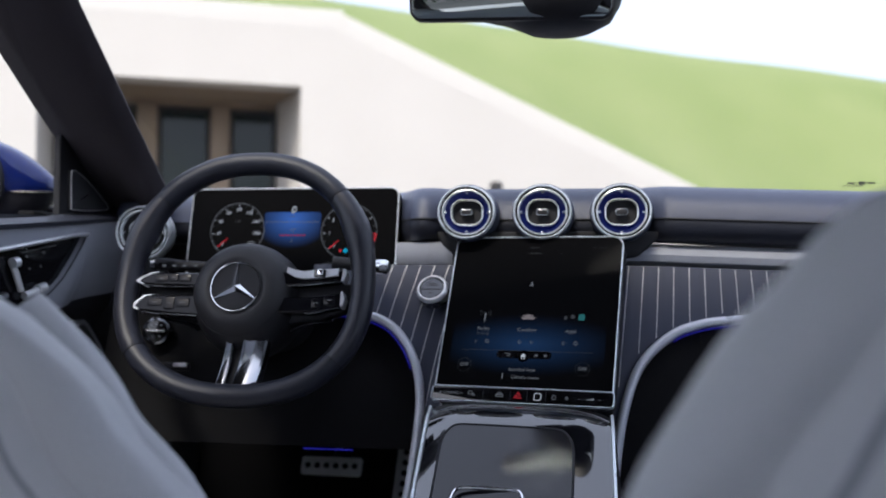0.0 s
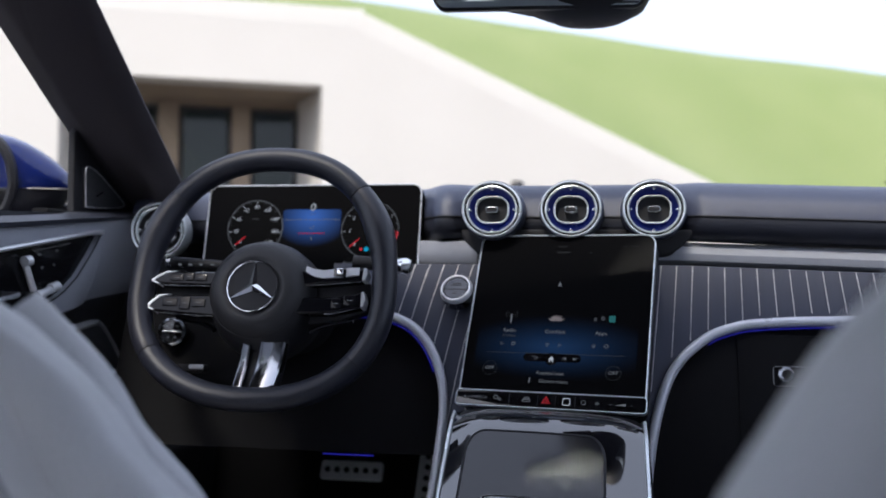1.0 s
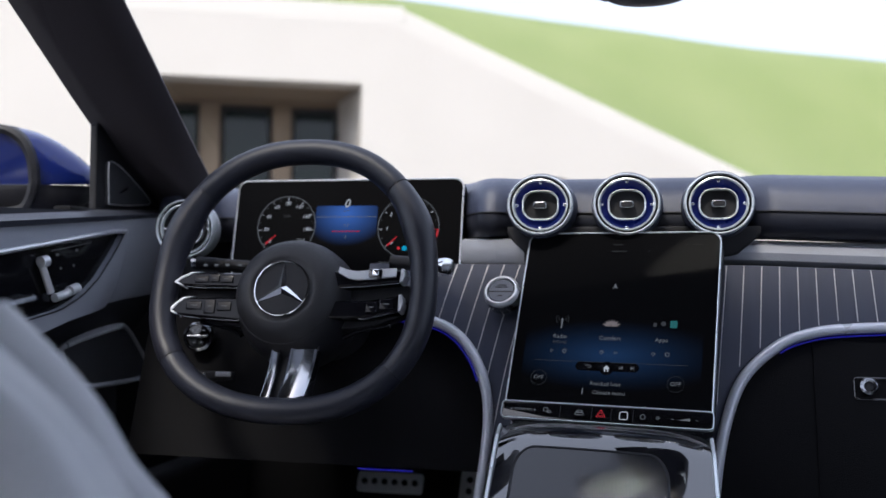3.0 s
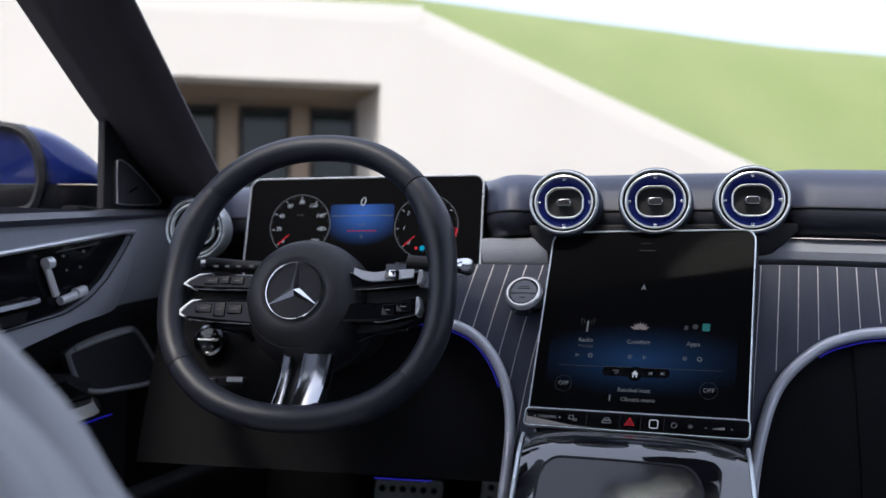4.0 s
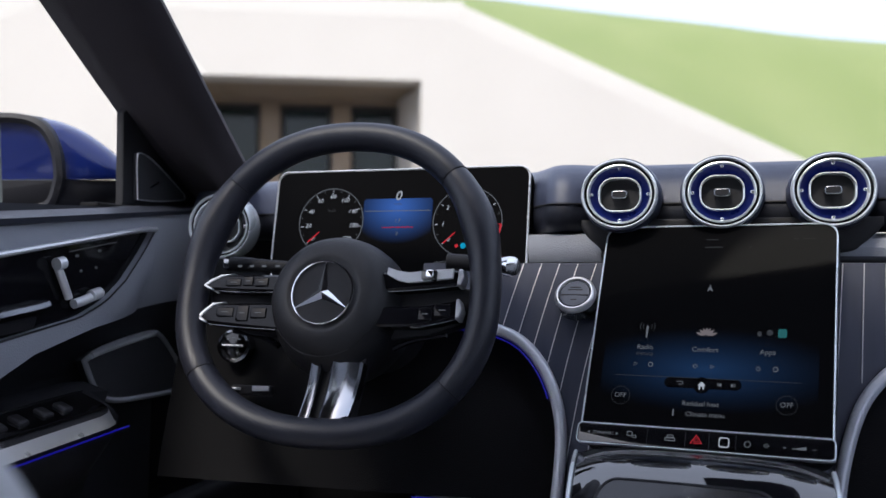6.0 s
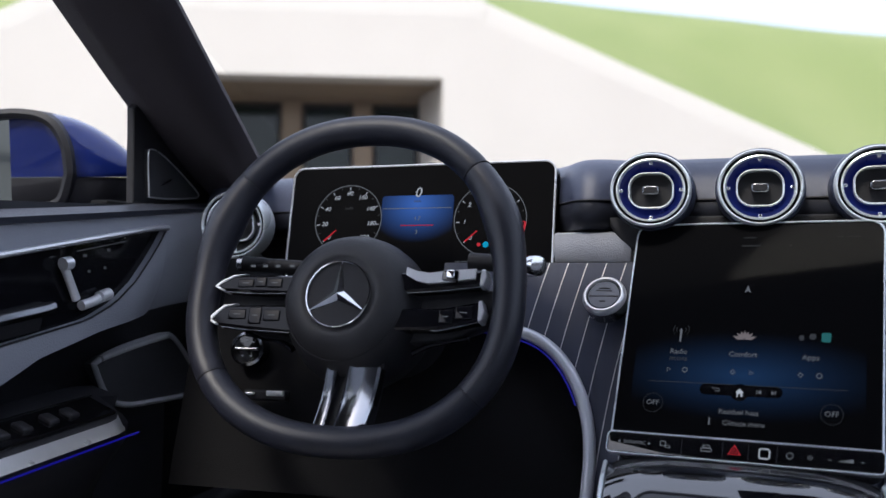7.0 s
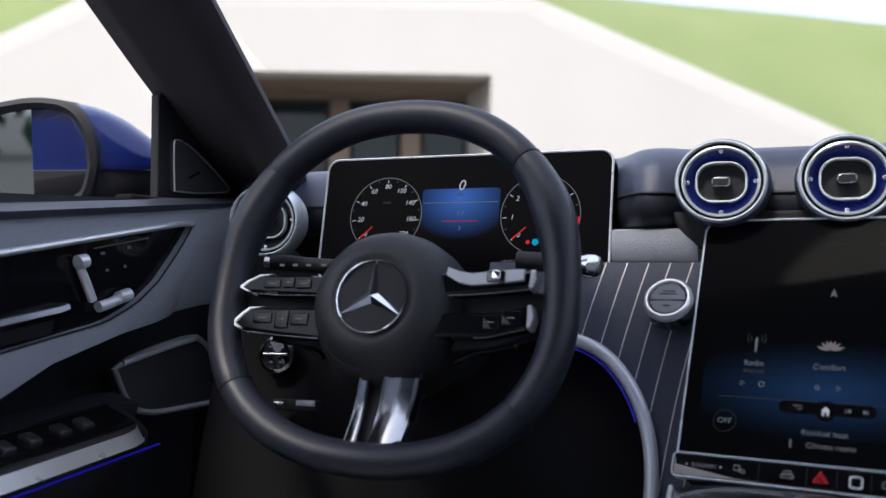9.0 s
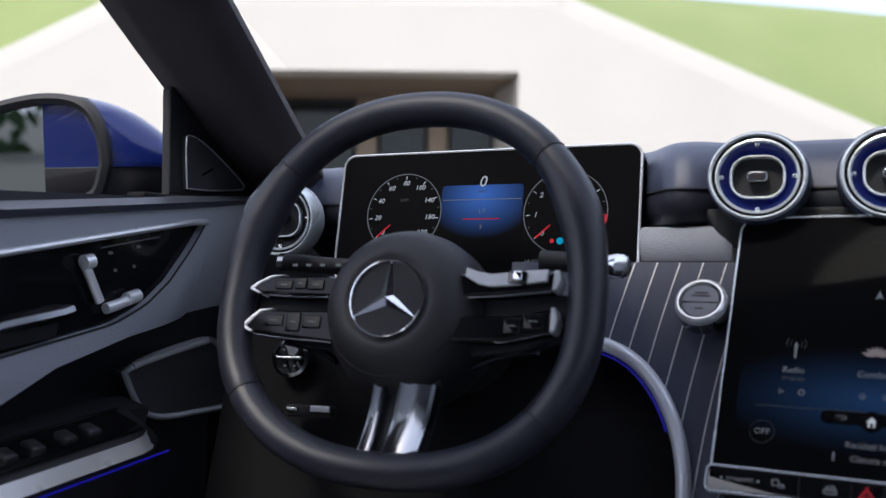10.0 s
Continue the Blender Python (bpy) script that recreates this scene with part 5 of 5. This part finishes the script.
    part("armrest_strip", slab([[(-0.6535 - 0.03 * max((y - 1.32) / 0.05, 0) ** 2, y, lerp(y, [(0.6, 0.715), (1.164, 0.732), (1.36, 0.745)]) + 0.0055), (-0.6445 - 0.03 * max((y - 1.32) / 0.05, 0) ** 2, y, lerp(y, [(0.6, 0.715), (1.164, 0.732), (1.36, 0.745)]) - 0.007)] for y in yy], 0.003, (1, 0, 0.4)), SILVER, arm, "bright metal armrest strip")
    part("light_strip", tube([(-0.645, y, lerp(y, [(0.6, 0.715), (1.164, 0.732), (1.36, 0.745)]) - 0.0125) for y in yy], 0.0011, 6), BLUE_LINE, arm, "thin blue ambient light strip")
    part("switch_plate", slab([[(-0.700, y, z + 0.0255), (-0.662, y, z + 0.010)] for y, z in ((1.15, 0.731), (1.25, 0.738), (1.345, 0.744))], 0.003, (0, 0, 1)), PIANO, arm, "gloss black switch plate")
    for y in (1.195, 1.225, 1.262, 1.292):
        z = lerp(y, [(1.15, 0.731), (1.25, 0.738), (1.345, 0.744)])
        part("window_switch", box(0, 0, 0, 0.018, 0.015, 0.007, 0.003), mat("switch grey", (0.05, 0.05, 0.055), 0.3, 0.5, col2=(0.06, 0.06, 0.065), scale=60) if y < 1.2 else bpy.data.materials["switch grey"], arm, "window switch with metal edge").matrix_local = pose(-0.679, y, z + 0.0205, 0, 22, 0)
    part("switch_edge", tube([(-0.698, 1.12 + 0.23 * i / 8, 0.757 + 0.0145 * i / 8) for i in range(9)], 0.0012, 6), DARK_CHROME, arm)
    # mirror triangle with tweeter
    tri_o = [(1.455, 0.992), (1.640, 1.000), (1.600, 1.050), (1.468, 1.118), (1.455, 1.108)]
    mt = Matrix(((0, 0, 1, -0.722), (1, 0, 0, 0), (0, 1, 0, 0), (0, 0, 0, 1)))
    sail = part("mirror_sail", prism(tri_o, -0.010, 0.0, 0.003), SOFT_BLACK, d, "black mirror triangle", smooth=30)
    sail.matrix_local = mt
    tw = smooth_path([(1.478, 1.000, 0), (1.476, 1.050, 0), (1.482, 1.060, 0), (1.505, 1.056, 0), (1.545, 1.038, 0), (1.585, 1.016, 0), (1.588, 1.009, 0), (1.575, 1.006, 0), (1.52, 1.001, 0), (1.478, 1.000, 0)], 4)[:-1]
    two = [(p.x, p.y) for p in tw][::-1]
    t = part("tweeter", prism(two, 0.0, 0.006, 0.002), bpy.data.materials["speaker mesh"], sail, "triangular tweeter cover with thin bright rim")
    part("tweeter_rim", tube([(a, b, 0.006) for a, b in two], 0.0009, 6, closed=True), SILVER, sail, "thin bright rim")
    part("tweeter_mark", box(0, 0, 0, 0.022, 0.0022, 0.0008), DARK_CHROME, sail).matrix_local = pose(1.515, 1.022, 0.0065, 0, 0, 24)
    # window pane and frame
    w = part("window_pane", slab([[(-0.752, y, 0.97) for y in (0.24, 0.85, 1.46)], [(-0.735, y, 1.10) for y in (0.24, 0.85, 1.46)], [(-0.640, y, 1.36) for y in (0.30, 0.75, 1.10)]], 0.004, (-1, 0, 0)), GLASS, d, "clear side window pane")
    w.visible_shadow = False


def build_far_door():
    d = thing("passenger_door", Matrix.Identity(4), "closed car door with dark lining and grey trim", "car door")
    ys = [0.20 + 1.40 * i / 20 for i in range(21)]
    rows = [[(0.71 + 0.03 * (z < 0.86), y, z) for y in ys] for z in (0.30, 0.6, 0.80, 0.86, 0.90, 0.98)]
    part("lining", slab(rows, 0.05, (1, 0, 0)), SOFT_BLACK, d)
    rows = [[(0.70, y, z + 0.03 * (y - 1.2) * 2) for y in ys] for z in (0.84, 0.90, 0.945)]
    part("grey_trim", slab(rows, 0.012, (1, 0, 0)), GREY_LEATHER, d)


# ---------------------------------------------------------------- mirrors
def build_wing_mirror():
    m = pose(-0.972, 1.478, 1.050, 95, 0, 12)
    w = thing("wing_mirror", m, "blue painted door mirror with black lower shell", "wing mirror")
    o = [(p.x, p.y) for p in smooth_path([(0.126, -0.015, 0), (0.122, 0.022, 0), (0.104, 0.054, 0), (0.07, 0.068, 0), (0.01, 0.066, 0), (-0.09, 0.040, 0), (-0.120, 0.0, 0), (-0.11, -0.045, 0), (-0.05, -0.062, 0), (0.05, -0.064, 0), (0.108, -0.056, 0), (0.126, -0.015, 0)], 6)[:-1]]
    def shell(y_cut_low, y_cut_hi, grow):
        rows = []
        for k in range(9):
            t = k / 8
            s = max(1 - t ** 2.6, 0) ** 0.5 if k < 8 else 0.25
            rows.append([(0.02 * t + (x * (s * 0.9 + 0.1)) * grow + 0.062 * max(x / 0.13, 0) * (1 - 0.75 * min(max(y / 0.06, 0), 1)) * math.sin(math.pi * min(t * 1.15, 1)) ** 0.8, min(max(y * (s * 0.92 + 0.08) * grow, y_cut_low), y_cut_hi), -0.150 * t) for x, y in o])
        return sheet(rows, True, caps=True)
    part("upper_shell", shell(-0.018, 1, 1.0), BLUE_PAINT, w, "glossy blue painted cap", smooth=60)
    part("lower_shell", shell(-1, -0.019, 1.004), SOFT_BLACK, w, "black plastic lower shell", smooth=60)
    part("rim", ring(inset(o, -0.002), 0.013, -0.034, 0.012), SOFT_BLACK, w, "broad black rim", smooth=50)
    gl = inset(o, 0.011)
    part("mirror_glass", prism(gl, -0.003, 0.002), MIRROR, w, "mirror glass").matrix_local = Matrix.Rotation(radians(3), 4, "Y")
    part("inner_cover", prism(inset(o, 0.009), -0.030, -0.018), SOFT_BLACK, w)
    part("arm", tube([(0.06, -0.050, -0.08), (0.14, -0.056, -0.09), (0.22, -0.060, -0.10)], [0.018, 0.016, 0.018], 10, squash=0.6), SOFT_BLACK, w)


def build_room_mirror():
    m = pose(-0.034, 1.345, 1.266, 99, 0, 5)
    r = thing("rear_view_mirror", m, "frameless interior mirror with black back housing", "mirror")
    o = rrect(0.262, 0.070, 0.016, 6)
    part("housing", prism(o, -0.020, 0.0), SOFT_BLACK, r)
    part("mirror_glass", prism(inset(o, 0.003), 0.0, 0.003, 0.001), MIRROR, r, "mirror glass")
    h = thing("sensor_housing", pose(0.026, 1.40, 1.246, 0, 0, 0), "dark moulded camera housing on the windscreen", "sensor housing")
    bm = lathe([(0.090, 0.11), (0.088, 0.05), (0.080, 0.015), (0.068, -0.006), (0.045, -0.018), (0.018, -0.021)], 40, 1.0, 0.9)
    part("cover", bm, SOFT_BLACK, h, smooth=60)
    part("wing", sheet([[(-0.050, -0.02, -0.010), (-0.050, 0.06, -0.004), (-0.050, 0.06, 0.10), (-0.050, -0.02, 0.10)], [(-0.075, -0.02, 0.002), (-0.075, 0.06, 0.006), (-0.075, 0.06, 0.10), (-0.075, -0.02, 0.10)], [(-0.120, -0.01, 0.012), (-0.120, 0.05, 0.014), (-0.120, 0.05, 0.09), (-0.120, -0.01, 0.09)]], True, caps=True), SOFT_BLACK, h)


# ---------------------------------------------------------------- front seats
def build_seat(m, label, upper):
    s = thing("front_seat", m, label, "car seat", "front seats")
    def section(z, w, y, t, sq=2.7):
        pts = []
        for i in range(36):
            a = 2 * math.pi * i / 36
            c, d = math.cos(a), math.sin(a)
            x = w * math.copysign(abs(c) ** (2 / sq), c)
            yy = t * math.copysign(abs(d) ** (2 / sq), d)
            pts.append((x, y + yy, z))
        return pts
    lev = [(0.44, 0.235, 0.10, 0.055), (0.52, 0.250, 0.075, 0.07), (0.62, 0.258, 0.050, 0.075), (0.70, 0.262, 0.025, 0.075)] + upper
    part("backrest", sheet([section(*q) for q in lev], True, caps=True), SEAT_LEATHER, s, "light grey leather backrest", smooth=70)
    for sx in (-1, 1):
        pts = [(sx * w * 0.80, y + t * 0.80, z) for z, w, y, t in lev[1:-2]]
        part("bolster", tube(smooth_path(pts, 3), [0.020] * (3 * (len(pts) - 1) + 1), 10), SEAT_LEATHER, s, smooth=70)
        pts = [(sx * (w * 0.965 - 0.010), y - t * 0.30, z) for z, w, y, t in lev[3:-2]]
        n = 3 * (len(pts) - 1)
        part("side_bolster", tube(smooth_path(pts, 3), [0.006 + 0.017 * math.sin(math.pi * i / n) ** 0.5 for i in range(n + 1)], 14), SEAT_LEATHER, s, "padded outer bolster", smooth=70)
        pts = [(sx * w * 0.80, y - t * 0.70, z) for z, w, y, t in lev[1:-2]]
        part("piping", tube(smooth_path(pts, 3), 0.0035, 6), GREY_LEATHER, s, "grey seam piping")
    part("cushion", sheet([section(z, w, 0.36, t, 5.0) for z, w, t in ((0.36, 0.25, 0.27), (0.43, 0.262, 0.285), (0.47, 0.258, 0.28), (0.49, 0.235, 0.255))], True, caps=True), SEAT_LEATHER, s, smooth=60)
    part("base", box(0, 0.33, 0.305, 0.44, 0.46, 0.11, 0.02), SOFT_BLACK, s)
    part("headrest", sheet([section(z, w, -0.045, t, 3.0) for z, w, t in ((1.000, 0.07, 0.03), (1.02, 0.115, 0.05), (1.09, 0.125, 0.055), (1.15, 0.115, 0.05), (1.175, 0.07, 0.025))], True, caps=True), SEAT_LEATHER, s, smooth=60)
    for sx in (-1, 1):
        part("headrest_post", tube([(sx * 0.05, -0.05, 0.94), (sx * 0.05, -0.048, 1.02)], 0.006, 8), CHROME, s)
    return s


build_cluster()
build_display()
build_console()
build_wheel()
build_stalks()
build_pedals()
build_door()
build_far_door()
build_wing_mirror()
build_room_mirror()
DRIVER_BACK = [(0.735, 0.268, 0.012, 0.072), (0.766, 0.252, 0.006, 0.070), (0.786, 0.231, 0.003, 0.069), (0.803, 0.213, 0.001, 0.067), (0.827, 0.198, -0.002, 0.063), (0.846, 0.182, -0.006, 0.060), (0.875, 0.150, -0.012, 0.054), (0.898, 0.113, -0.018, 0.046), (0.918, 0.070, -0.024, 0.032)]
PASSENGER_BACK = [(0.760, 0.285, 0.012, 0.072), (0.818, 0.262, 0.004, 0.070), (0.842, 0.247, 0.0, 0.067), (0.867, 0.231, -0.004, 0.063), (0.885, 0.217, -0.008, 0.060), (0.908, 0.201, -0.012, 0.056), (0.919, 0.185, -0.016, 0.052), (0.940, 0.145, -0.022, 0.044), (0.958, 0.095, -0.027, 0.032)]
build_seat(pose(-0.385, 0.622, 0.0), "light grey leather driver's seat with side bolsters", DRIVER_BACK)
build_seat(pose(0.345, 0.478, 0.0), "light grey leather passenger seat with side bolsters", PASSENGER_BACK)
